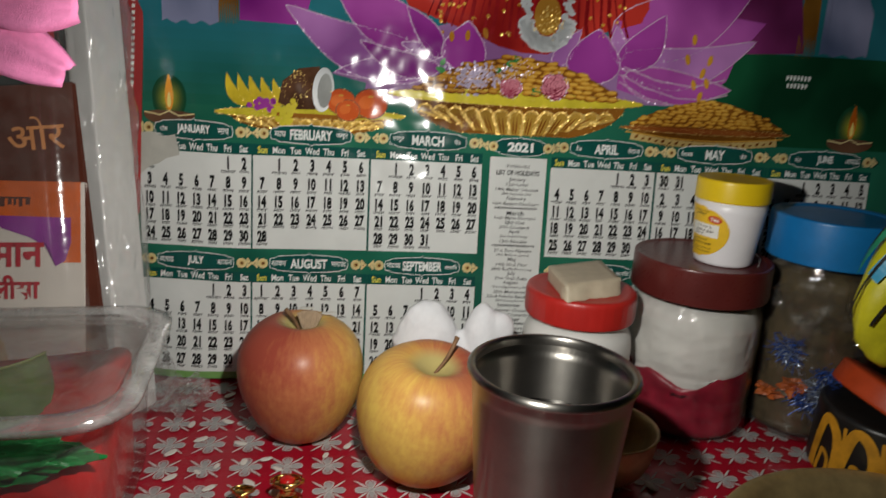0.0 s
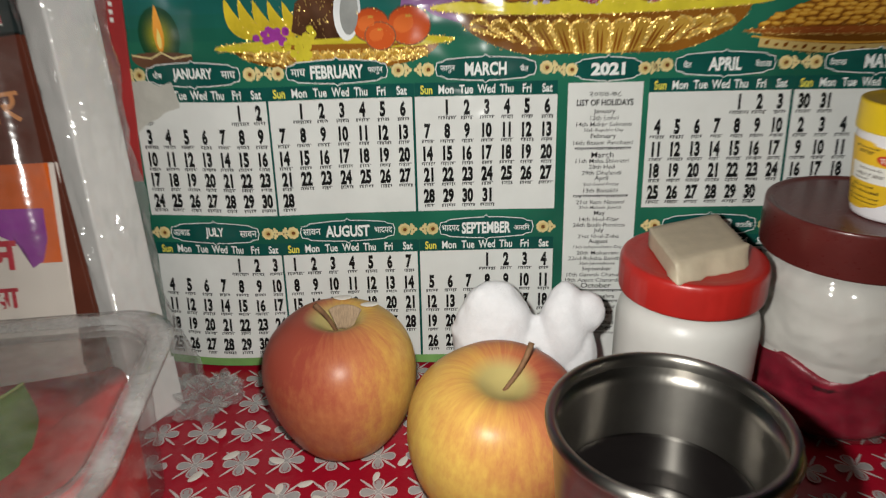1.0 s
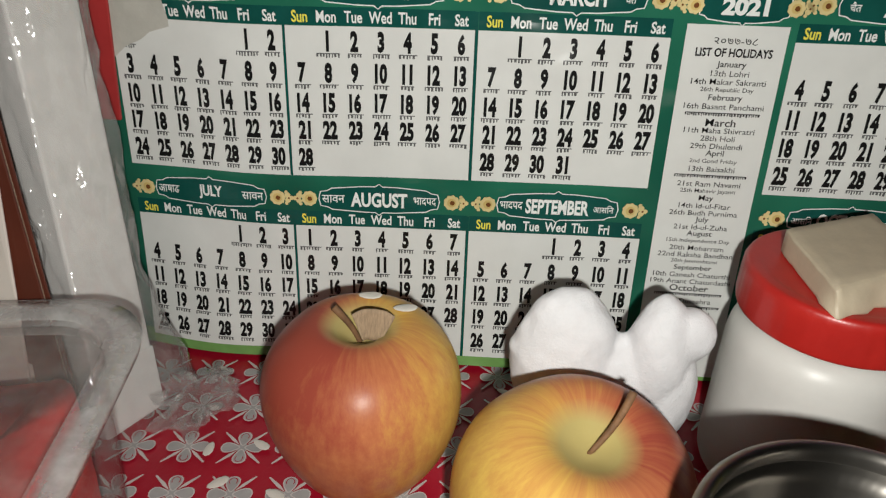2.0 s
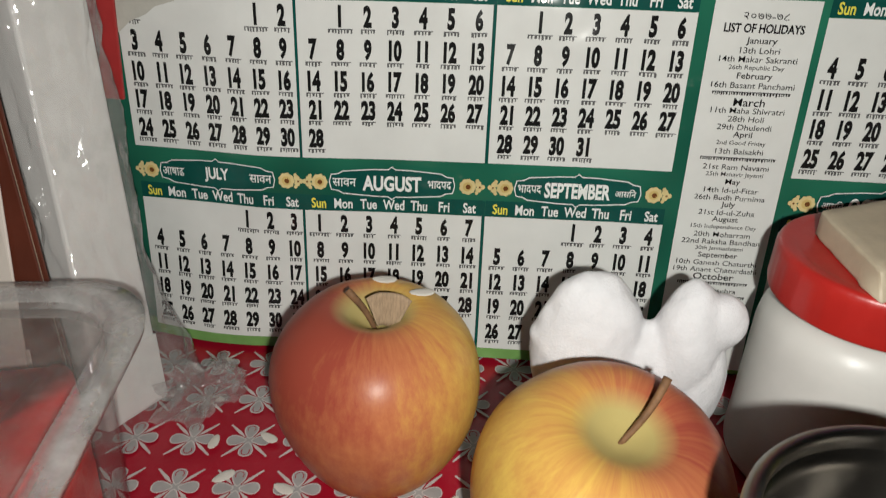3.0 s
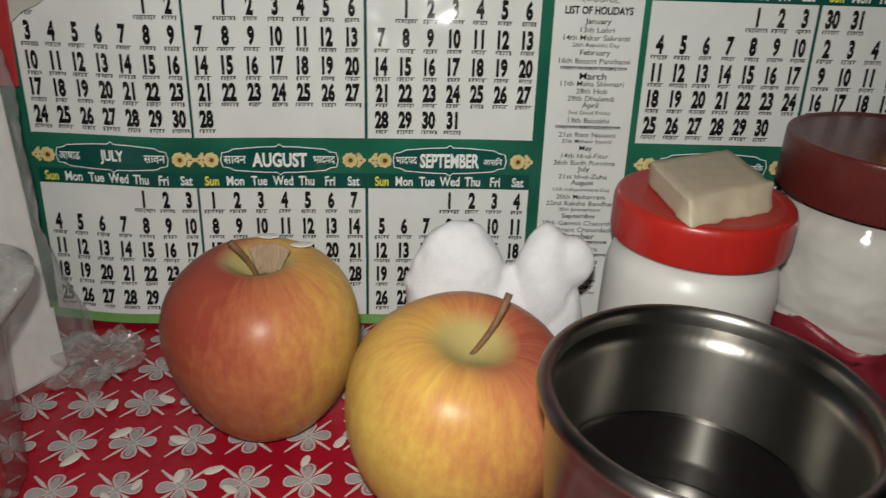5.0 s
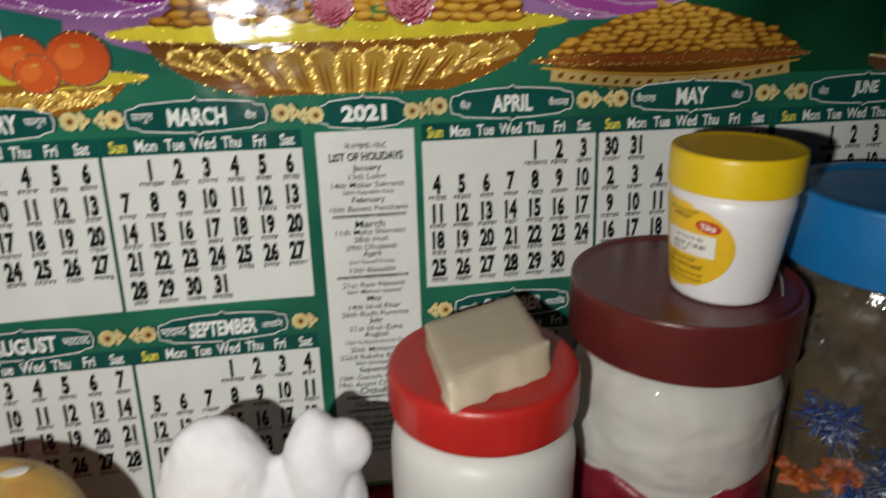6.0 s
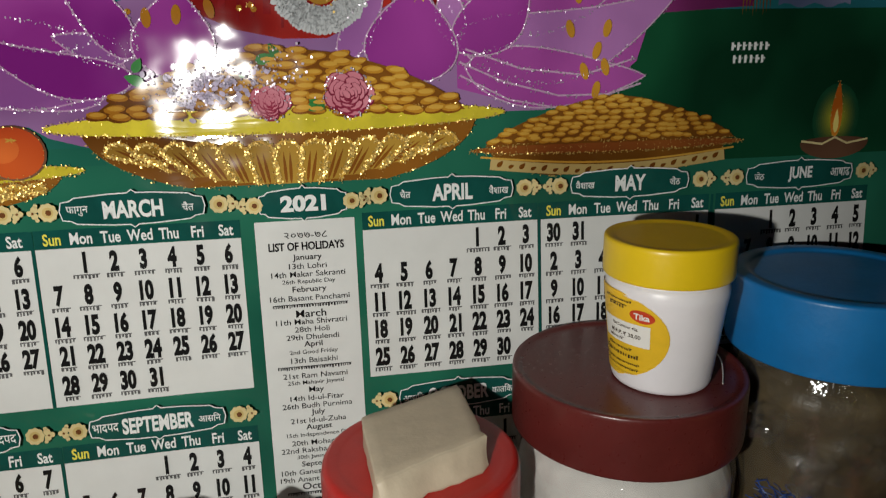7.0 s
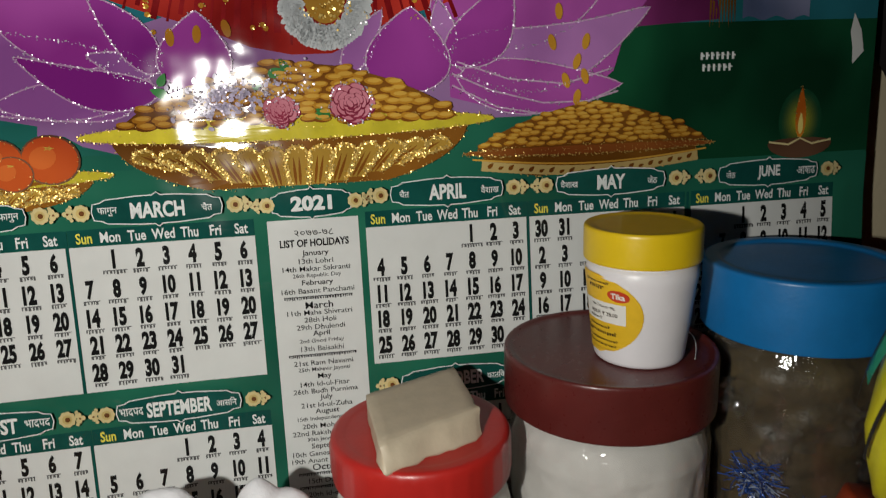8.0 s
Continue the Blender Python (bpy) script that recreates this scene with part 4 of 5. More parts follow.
for u, v, r in ((-0.069, 0.1945, 0.0090), (-0.0500, 0.1940, 0.0105), (-0.0645, 0.189, 0.0075)):
    pts = [(u + r * math.cos(a), v + 0.9 * r * math.sin(a)) for a in [2 * math.pi * k / 22 for k in range(22)]]
    lay = 12 + 2 * int((0.2 - v) * 100 % 3)
    paint("painted_fruit", pts, TOMATO, lay + 1, "red orange painted fruit", GOLDEN, 300)
    picture_print(lay).disc(u, v, r * 1.07, r * 0.97, 22).done("fruit_edge", CLAY, calendar)
    picture_print(lay + 2).disc(u - 0.25 * r, v + 0.1 * r, 0.5 * r, 0.42 * r, 18, 0.5).done("fruit_cheek", printed("orange_print", (0.42, 0.055, 0.013), 0.25, 0.2, (0.55, 0.125, 0.028)), calendar)
    st = picture_print(lay + 3)
    for k in range(5):
        st.poly(leaf_shape((u, v + r * 0.45), (u + 0.2 * r * math.cos(1.25 * k), v + r * 0.45 + 0.1 * r * math.sin(1.25 * k)), 0.2))
    st.done("fruit_crown", GOLDPRINT, calendar)
gr = picture_print(15)
for k in range(26):
    gr.disc(-0.104 + rnd.gauss(0, 0.0036), 0.185 + rnd.gauss(0, 0.0034), 0.0019, n=8)
tagged(gr.done("painted_grapes", PLATEYELLOW, calendar, "yellow green painted grapes"), kind="stuff")
gp = picture_print(14)
for k in range(18):
    gp.disc(-0.1175 + rnd.gauss(0, 0.004), 0.1905 + rnd.gauss(0, 0.002), 0.0019, n=8)
tagged(gp.done("painted_grapes", PURPLE2, calendar, "purple painted grapes"), kind="stuff")
# flowers on the coin heap
for u, v, r in ((0.040, 0.2095, 0.0068), (0.0685, 0.2118, 0.0088)):
    f, d = picture_print(17), picture_print(17)
    for k in range(26):
        q = 1 - k / 26
        a, far_ = k * 2.4 + rnd.uniform(-0.3, 0.3), r * q ** 0.8 * 0.85
        pu, pv, pr = u + far_ * math.cos(a), v + far_ * math.sin(a) * 0.92, r * (0.2 + 0.22 * q)
        d.disc(pu, pv, pr * 1.15, pr * 0.8, 10, a + 1.57, k * 0.00006)
        f.disc(pu + 0.0002 * math.cos(a), pv + 0.0003, pr * 0.95, pr * 0.6, 10, a + 1.57, k * 0.00006 + 0.00003)
    tagged(f.done("painted_rose", ROSE, calendar, "pink painted rose"), kind="stuff")
    tagged(d.done("rose_shade", printed("dark_rose_print", (0.24, 0.025, 0.055), 0.3, 0.2), calendar), kind="stuff")
    sparkles([(u + r * math.cos(a), v + r * math.sin(a)) for a in [k * 0.5 for k in range(14)]], 1100, 0.0004, rnd, SILVER, 21)
lf = picture_print(17)
for u, v, a in ((0.0535, 0.2065, 0.6), (0.0595, 0.2065, 2.4), (-0.003, 0.2175, 2.6), (-0.006, 0.2215, 1.2), (0.036, 0.2245, 0.4), (0.044, 0.226, 2.0), (0.03, 0.219, 1.0)):
    lf.poly(leaf_shape((u, v), (u + 0.0075 * math.cos(a), v + 0.0055 * math.sin(a)), 0.3))
tagged(lf.done("painted_leaves", LEAFPRINT, calendar, "green painted leaves"), kind="stuff")
li = picture_print(18)
for k in range(120):
    li.disc(0.0165 + rnd.gauss(0, 0.0085), 0.2155 + rnd.gauss(0, 0.0042), 0.0013, 0.0009, 7, rnd.uniform(0, 3))
li.done("painted_blossoms", printed("pale_violet_print", (0.42, 0.36, 0.5), 0.3, 0.2), calendar, "pale violet painted blossoms")
sparkles([(0.002, 0.214), (0.032, 0.2185), (0.05, 0.222)], 5000, 0.0005, rnd, SILVER, 19, 0.004)


GLOW = [printed("glow_print", (0.010 + 0.0035 * q * q, 0.062 + 0.0028 * q * q, 0.028), 0.15, 0.2) for q in range(10)]


def oil_lamp(u, v):
    """A painted clay lamp with its flame."""
    for q in range(10):
        k = 1.3 - 0.1 * q
        picture_print(3 + 0.15 * q).disc(u, v + 0.0105, 0.0085 * k, 0.0115 * k, 24).done("lamp_glow", GLOW[q], calendar, "yellow green painted glow")
    paint("lamp_flame", leaf_shape((u, v + 0.002), (u, v + 0.0262), 0.12), FLAME, 5, "orange painted flame", GOLDEN, 500)
    paint("flame_core", leaf_shape((u, v + 0.004), (u, v + 0.0145), 0.13), FLAMECORE, 6)
    paint("clay_lamp", [(u + 0.0165 * math.cos(a), v + (0.0025 if math.sin(a) > 0 else 0.0072) * math.sin(a)) for a in [2 * math.pi * k / 30 for k in range(30)]], CLAY, 7, "brown painted clay lamp")
    ln = picture_print(8)
    ln.line([(u - 0.016, v + 0.001), (u - 0.006, v - 0.0006), (u, v + 0.0022), (u + 0.006, v - 0.0006), (u + 0.016, v + 0.001)], 0.0009)
    ln.done("lamp_lip", CREAMINK, calendar)


oil_lamp(-0.178, 0.1805)
oil_lamp(0.2745, 0.1848)
sg = picture_print(3)
for k, (u, w) in enumerate(((0.2235, 0.0165), (0.2245, 0.0145))):
    v = 0.2265 - 0.0052 * k
    x = u
    while x < u + w:
        sg.rect(x, v - 0.0016, x + 0.0011, v + 0.0016)
        sg.rect(x, v + 0.0008 * (rnd.random() - 0.5), x + 0.0019, v + 0.0006)
        x += 0.0025
sg.done("painted_mark", WHITEINK, calendar, "small white lettered mark")
chip = picture_print(6)
chip.poly([(0.2985, 0.2440), (0.3025, 0.2365), (0.3045, 0.2265), (0.2990, 0.2205), (0.2985, 0.2285), (0.2970, 0.2355)])
chip.done("torn_spot", PAPER, calendar, "white torn spot")
tagged(part("silver_glitter", SILVER, SPARKLE_S, calendar, "silver glitter"), kind="stuff")
tagged(part("gold_glitter", GOLDEN, SPARKLE_G, calendar, "gold glitter"), kind="stuff")

# yellowed tape that holds the sheet
tape = thing("tape_patch", "yellowed torn tape stuck on the calendar corner", "tape")
tp = Print(on_picture, 0.0042)
tp.poly([(-0.203, 0.164), (-0.199, 0.1685), (-0.188, 0.1695), (-0.181, 0.1665), (-0.174, 0.1685), (-0.1715, 0.1585), (-0.1715, 0.1555), (-0.18, 0.153), (-0.184, 0.15), (-0.191, 0.147), (-0.1965, 0.1425), (-0.201, 0.147)])
tp.done("tape", TAPE, tape)

# black cloth hanging at the wall beside the calendar
drape = thing("hanging_black_cloth", "black cloth hanging on the cream wall", "cloth", (0.3213, 0.4615, 0.09))
part("cloth", grid(24, 40, lambda s, t: ((lambda z: (0.7 * max(0.0, 0.152 - z)) * (1 - s) + 0.26 * s)(0.46 * t), 0.0022 * math.sin(s * 30 + t * 3), 0.46 * t)), BLACKCLOTH, drape, smooth=True)



# ---- fruit ----
def apple(label, at, radius, tall, skin, lean, stalk, seed, taper, pit_deep, pit_wide):
    a = thing("apple", label, "apple", m=pose(*at, *lean), group="apples on the cloth")
    prof, n = [], 34
    for k in range(n + 1):
        q = math.pi * k / n
        r = radius * math.sin(q) ** 0.82 * (1 - taper * math.cos(q) - taper * 0.5)
        z = -tall / 2 * math.cos(q)
        z -= pit_deep * tall * math.exp(-(r / (radius * pit_wide)) ** 2) * (q > math.pi / 2)
        z += 0.10 * tall * math.exp(-(r / (radius * 0.26)) ** 2) * (q < math.pi / 2)
        prof.append((r, z))
    low = min(z for _, z in prof)
    prof = [(r if 0 < i < n else 0.0, z - low) for i, (r, z) in enumerate(prof)]
    bm = lathe(prof, 56, 0.0)
    for v in bm.verts:
        f = 1 + 0.018 * math.cos(5 * math.atan2(v.co.y, v.co.x) + seed) * (v.co.z / tall - 0.2) + 0.02 * noise.noise((v.co.x * 30 + seed, v.co.y * 30, v.co.z * 30))
        v.co.x *= f
        v.co.y *= f
        v.co.z *= 1 + 0.03 * noise.noise((v.co.x * 20, v.co.y * 20, seed))
    part("skin", bm, skin, a, smooth=True)
    pit = prof[-1][1]
    st = [(stalk[0] * q + 0.0015 * math.sin(q * 3), stalk[1] * q, pit - 0.001 + stalk[2] * q) for q in [k / 7 for k in range(8)]]
    part("stalk", tube(st, 0.0009, 8, 1.5), STALK, a, "brown dried stalk", True)
    return a


apple_one = apple("red and yellow apple with grains in its hollow", (-0.0848, 0.3575, 0), 0.0398, 0.0805, APPLE_A, (0, 0, 0), (-0.009, -0.002, 0.017), 1.0, 0.17, 0.14, 0.24)
apple_two = apple("yellow apple with a red blush and bent stalk", (-0.0140, 0.3187, 0.0018), 0.0408, 0.0785, APPLE_B, (5, 6, 0), (0.010, 0.010, 0.0195), 4.0, 0.09, 0.17, 0.36)

# flakes of rice strewn about
FLAKE = None


def rice_flake(x, y, z, length, turn, label):
    global FLAKE
    if FLAKE is None:
        bm = lathe(rounded([(0.0, 0.0), (0.42, 0.02), (0.5, 0.07), (0.42, 0.11), (0.0, 0.14)], 0.05, 2), 10)
        for v in bm.verts:
            v.co.y *= 0.5 + 0.18 * v.co.x
            v.co.z += 0.12 * v.co.x ** 2
        FLAKE = bpy.data.meshes.new("rice_flake")
        bm.to_mesh(FLAKE)
        bm.free()
        FLAKE.materials.append(RICE)
        FLAKE.polygons.foreach_set("use_smooth", [True] * len(FLAKE.polygons))
    ob = new("rice_flake", FLAKE)
    ob.matrix_world = pose(x, y, z, 0, 0, turn) @ Matrix.Diagonal((length, length, length * 0.8, 1))
    return tagged(ob, label, "rice flake", "rice flakes")


rnd = random.Random(5)
for x, y in ((-0.152, 0.362), (-0.118, 0.3415), (-0.131, 0.3665), (-0.165, 0.414), (-0.138, 0.402), (-0.142, 0.345), (-0.112, 0.322), (-0.1, 0.3255), (-0.126, 0.318), (-0.092, 0.316),
             (-0.155, 0.33), (-0.148, 0.306), (-0.125, 0.297), (-0.135, 0.312), (-0.067, 0.331), (-0.105, 0.302), (-0.16, 0.387), (-0.055, 0.342), (-0.03, 0.412), (0.15, 0.315), (0.118, 0.306)):
    rice_flake(x, y, cloth_z(x, y) + 0.0012, rnd.uniform(0.006, 0.010), rnd.uniform(0, 360), "small white rice flake lying on the red cloth")
for dx, dy, dz in ((0.0150, 0.0090, 0.0745), (0.0010, 0.0150, 0.0750)):
    rice_flake(-0.0848 + dx, 0.3575 + dy, dz, 0.0095, rnd.uniform(0, 25), "white rice flake resting on the apple's top")

dry = thing("dry_petal", "tan dried petal standing in the apple's hollow", "petal", m=pose(-0.0800, 0.3530, 0.0690, -14, 4, 6))
part("blade", grid(10, 8, lambda s, t: ((s - 0.5) * (0.006 + 0.009 * t), 0.0016 * math.cos(3 * (s - 0.5)) + 0.0006 * math.sin(9 * s), 0.0118 * t - 0.0022 * (2 * s - 1) ** 2 * t)),
     surface("dried_petal", (0.30, 0.21, 0.13), 0.7, 0, 0.25, 300, 0.4, 900, stretch=(6, 6, 1)), dry, smooth=True).modifiers.new("thick", "SOLIDIFY").thickness = 0.0004

# ---- steel tumbler with dark water ----
tumbler = thing("steel_tumbler", "stainless steel tumbler half full of dark water", "tumbler", (0.0418, 0.2512, 0.0))
RT, RB, HT = 0.0376, 0.0285, 0.0975
wall = [(0.0, 0.0012), (RB - 0.002, 0.0012), (RB - 0.001, 0.0), (RB, 0.001), (RB + 0.0005, 0.004)]
for k in range(1, 12):
    q = k / 12
    wall.append((RB + 0.0005 + (RT - RB - 0.0015) * q ** 0.9, 0.004 + (HT - 0.009) * q))
wall += [(RT - 0.0006, HT - 0.0034)]
wall += [(RT - 0.0007 + 0.0020 * math.cos(a), HT - 0.0021 + 0.0021 * math.sin(a)) for a in [-1.2 + 4.2 * k / 11 for k in range(12)]]
wall += [(RT - 0.0022, HT - 0.0045), (RT - 0.0016, HT - 0.0062)]
for k in range(12, 0, -1):
    q = k / 12
    wall.append((RB - 0.0002 + (RT - RB - 0.0018) * q ** 0.9, 0.004 + (HT - 0.009) * q))
wall += [(RB - 0.003, 0.003), (0.0, 0.003)]
part("cup", lathe(wall, 96), STEEL, tumbler, smooth=True)
LQ = 0.064
rq = RB - 0.0004 + (RT - RB - 0.0018) * ((LQ - 0.004) / (HT - 0.009)) ** 0.9
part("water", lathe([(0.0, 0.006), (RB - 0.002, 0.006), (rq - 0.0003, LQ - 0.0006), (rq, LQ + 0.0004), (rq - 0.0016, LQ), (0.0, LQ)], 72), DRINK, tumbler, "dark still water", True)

# ---- small brass bowl behind the tumbler ----
bowl = thing("brass_bowl", "small worn brass bowl on the red cloth", "bowl", (0.0897, 0.3170, 0.0))
bp = [(0.0, 0.002), (0.012, 0.001), (0.014, 0.0), (0.016, 0.002)] + [(0.016 + 0.0145 * math.sin(a), 0.003 + 0.028 * (1 - math.cos(a))) for a in [math.pi / 2 * k / 9 for k in range(1, 10)]]
bp += [(0.0316, 0.0325), (0.0302, 0.0325)] + [(0.015 + 0.0142 * math.sin(a), 0.0045 + 0.027 * (1 - math.cos(a))) for a in [math.pi / 2 * k / 9 for k in range(9, 0, -1)]] + [(0.0, 0.0042)]
part("bowl", lathe(bp, 56), BRASS, bowl, smooth=True)

# ---- brass plate in front ----
thali = thing("brass_plate", "wide worn brass plate with a raised rim", "plate", (0.209, 0.2, 0.0))
part("plate", lathe(rounded([(0.0, 0.001), (0.078, 0.0005), (0.0905, 0.018), (0.0945, 0.0195), (0.0955, 0.0215), (0.093, 0.0218), (0.0885, 0.0195), (0.0765, 0.0028), (0.0, 0.0032)], 0.002, 3), 96), BRASS, thali, smooth=True)

# ---- red-lidded white jar and the cake on it ----
def screw_lid(radius, tall, ribs, dish_r=0.9, dish_d=0.0012, rib=0.0004, edge=0.003):
    """A screw lid from its lower edge up, with a shallow dished top and fine ribs down its side."""
    prof = rounded([(radius - 0.0012, 0.001), (radius, 0.0), (radius, tall), (radius * dish_r, tall), (radius * dish_r - 0.002, tall - dish_d), (0.0, tall - dish_d)], edge, 5)
    prof = [(radius - 0.0014, 0.004)] + prof
    bm = lathe(prof, max(96, ribs * 2))
    if ribs:
        for v in bm.verts:
            r = math.hypot(v.co.x, v.co.y)
            if r > radius * 0.985 and 0.002 < v.co.z < tall * 0.85:
                k = 1 + rib / radius * math.cos(ribs * math.atan2(v.co.y, v.co.x))
                v.co.x *= k
                v.co.y *= k
    return bm


jar = thing("white_jar", "white plastic jar with a red screw lid", "jar", (0.0866, 0.3806, 0.0))
part("body", lathe(rounded([(0.0, 0.0), (0.033, 0.0), (0.0345, 0.003), (0.0345, 0.059), (0.0335, 0.0655), (0.0305, 0.0705), (0.0305, 0.0745), (0.0322, 0.0747), (0.0322, 0.077), (0.0, 0.077)], 0.003, 4), 72), MILKY, jar, smooth=True)
lid = part("lid", screw_lid(0.0345, 0.0175, 36, 0.86, 0.0004, 0.00025, 0.0045), REDLID, jar, "glossy red plastic lid", True)
lid.location = (0, 0, 0.0758)

cake = thing("camphor_cake", "beige square cake resting on the red lid", "cake", (0.0875, 0.3830, 0.0929))
bm = block(0.0430, 0.0400, 0.0095, 0.0006, 1)
bmesh.ops.subdivide_edges(bm, edges=bm.edges[:], cuts=9, use_grid_fill=True)
for v in bm.verts:
    edge = max(abs(v.co.x) / 0.0228, abs(v.co.y) / 0.0213)
    n = noise.noise((v.co.x * 230, v.co.y * 230, v.co.z * 90))
    v.co += Vector((n, noise.noise((v.co.x * 230, v.co.z * 110, 4)), 0.25 * n * (v.co.z > 0.004))) * (0.0009 + 0.0021 * (v.co.y < -0.012)) * edge ** 3
ax, ay = radians(25), radians(93)
for v in bm.verts:
    x, y = v.co.x, v.co.y
    if y < -0.016:  # the broken front slopes outward to its foot
        y -= 0.0055 * max(0.0, 1 - v.co.z / 0.0095) * (1 + 0.5 * noise.noise((x * 160, 2.0, 7.0)))
    v.co.x, v.co.y = x * math.cos(ax) + y * math.cos(ay), x * math.sin(ax) + y * math.sin(ay)
part("block", bm, SOAPMAT, cake, smooth=True)

# ---- clear jar with white and magenta powder, maroon lid ----
def bulged(radius, low, high, waists, n=26):
    """Side of a ribbed clear jar."""
    return [(radius * (1 - 0.022 * sum(math.exp(-((low + (high - low) * k / n - w) / 0.0025) ** 2) for w in waists)), low + (high - low) * k / n) for k in range(n + 1)]


pink = thing("powder_jar", "clear jar of white and magenta powder, maroon lid", "jar", (0.1672, 0.3935, 0.0))
part("shell", lathe([(0.0, 0.0005), (0.038, 0.0005), (0.0415, 0.003)] + bulged(0.0412, 0.006, 0.076, (0.022, 0.042)) + [(0.040, 0.083), (0.037, 0.0865), (0.037, 0.093)], 96, 0.011, 14), JARCLEAR, pink, "clear plastic shell", True)
bm = lathe([(0.0, 0.0015), (0.036, 0.0015), (0.0388, 0.004)] + bulged(0.0398, 0.007, 0.038, (0.022,), 10) + [(0.0385, 0.041), (0.025, 0.043), (0.0, 0.044)], 60)
for v in bm.verts:
    a = math.atan2(v.co.y, v.co.x)
    if v.co.z > 0.034:
        v.co.z += 0.0035 * noise.noise((math.cos(a) * 2.6, math.sin(a) * 2.6, 1.2)) + 0.0012 * noise.noise((math.cos(a) * 7, math.sin(a) * 7, 4.2)) + 0.004 * math.cos(a + 0.2) - 0.007 * math.exp(-((a + 1.95) / 0.4) ** 2) + 0.004
part("magenta_powder", bm, PINKPOWDER, pink, "magenta powder", True)
bm = lathe([(0.0, 0.029), (0.03, 0.030), (0.0380, 0.0315), (0.0384, 0.037)] + bulged(0.0402, 0.040, 0.074, (0.042,), 22) + [(0.0375, 0.0815), (0.034, 0.086), (0.0, 0.088)], 96)
for v in bm.verts:
    k = 1 - 0.06 * max(0, noise.noise((v.co.x * 60, v.co.y * 60, v.co.z * 60))) - 0.03 * abs(noise.noise((v.co.x * 130, v.co.y * 130, v.co.z * 130)))
    v.co.x *= k
    v.co.y *= k
    a = math.atan2(v.co.y, v.co.x)
    if v.co.z < 0.040:
        v.co.z += 0.0035 * noise.noise((math.cos(a) * 2.6, math.sin(a) * 2.6, 1.2)) + 0.0012 * noise.noise((math.cos(a) * 7, math.sin(a) * 7, 4.2)) + 0.004 * math.cos(a + 0.2) - 0.007 * math.exp(-((a + 1.95) / 0.4) ** 2) + 0.004
part("white_bag", bm, WHITEPOWDER, pink, "white powder in a thin bag", True)
lid = part("lid", screw_lid(0.0428, 0.0232, 0, 0.955, 0.0012, 0, 0.0022), MAROONLID, pink, "maroon plastic lid", True)
lid.location = (0, 0, 0.0907)

# ---- tub on the maroon lid ----
tub = thing("tika_tub", "small white tub with yellow lid and label", "tub", (0.1755, 0.3835, 0.1127))
RTUB = [(0.0, 0.0), (0.0160, 0.0), (0.0174, 0.0012), (0.0179, 0.006), (0.0205, 0.030), (0.0213, 0.0350), (0.0208, 0.0383), (0.0196, 0.0395), (0.0203, 0.040), (0.0203, 0.043), (0.0, 0.043)]
part("body", lathe(rounded(RTUB, 0.0015, 3), 64), MILKYTIKA, tub, smooth=True)
lid = part("lid", screw_lid(0.0222, 0.0135, 0, 0.9, 0.0005, 0, 0.0018), YELLOWLID, tub, "yellow plastic lid", True)
lid.location = (0, 0, 0.0398)
FACE = -2.62


def on_tub(u, v, h):
    r = 0.0179 + (0.0205 - 0.0179) * (v * 0.875 - 0.006) / 0.024 + 0.0004 + h
    a = FACE + u / 0.0205
    return (r * math.cos(a), r * math.sin(a), v * 0.875)


lab = Print(on_tub, 0.0)
pts, faces = grid(20, 14, lambda s, t: (lambda v: (-0.02 + s * (0.0115 + 0.0225 * math.sqrt(max(0.0, 1 - ((v - 0.0235) / 0.0185) ** 2)) - 0.001 * (0.0235 - v) / 0.018), v))(0.0052 + 0.0366 * t))
lab.add(pts, faces)
label_ob = lab.done("label", LABELYELLOW, tub, "yellow printed label")
ov = Print(on_tub, 0.0002)
ov.disc(0.0045, 0.0335, 0.0044, 0.0026, 24, -0.12)
oval = ov.done("oval", LABELRED, label_ob, "red oval")
Print(on_tub, 0.0004).text("Tika", 0.0045, 0.0335, 0.0026, 0.9, 0.03, 0.0062).done("oval_word", LABELWHITE, label_ob)
wb = Print(on_tub, 0.0002)
wb.rect(-0.014, 0.0205, 0.0075, 0.0298, 12, 3)
wb.done("price_box", LABELWHITE, label_ob, "white price box")
wt = Print(on_tub, 0.0004)
wt.text("Net Contents: 40g.", -0.0022, 0.0277, 0.0016, 0.85, 0.012, 0.016)
wt.text("M.R.P. ₹ 38.00", -0.0022, 0.0247, 0.0018, 0.95, 0.012, 0.0155)
script_bars(wt, -0.006, 0.0222, 0.007, 0.0011, random.Random(3))
for v, w, h in ((0.0385, 0.012, 0.001), (0.036, 0.008, 0.0018), (0.0182, 0.012, 0.0012), (0.0155, 0.017, 0.0019), (0.0122, 0.018, 0.0011), (0.0098, 0.017, 0.0011)):
    script_bars(wt, -0.005, v, w, h, random.Random(int(v * 1e4)))
wt.done("label_writing", LABELINK, label_ob, "small dark print")
thread = thing("loose_thread", "thin pale thread lying on the maroon lid", "thread", (0.1672, 0.3935, 0.1128))
part("thread", tube([(0.026 + 0.011 * math.sin(q * 1.9), -0.022 + 0.034 * q, 0.0006 + 0.001 * math.sin(q * 3)) for q in [k / 12 for k in range(13)]], 0.00022, 5), RICE, thread)

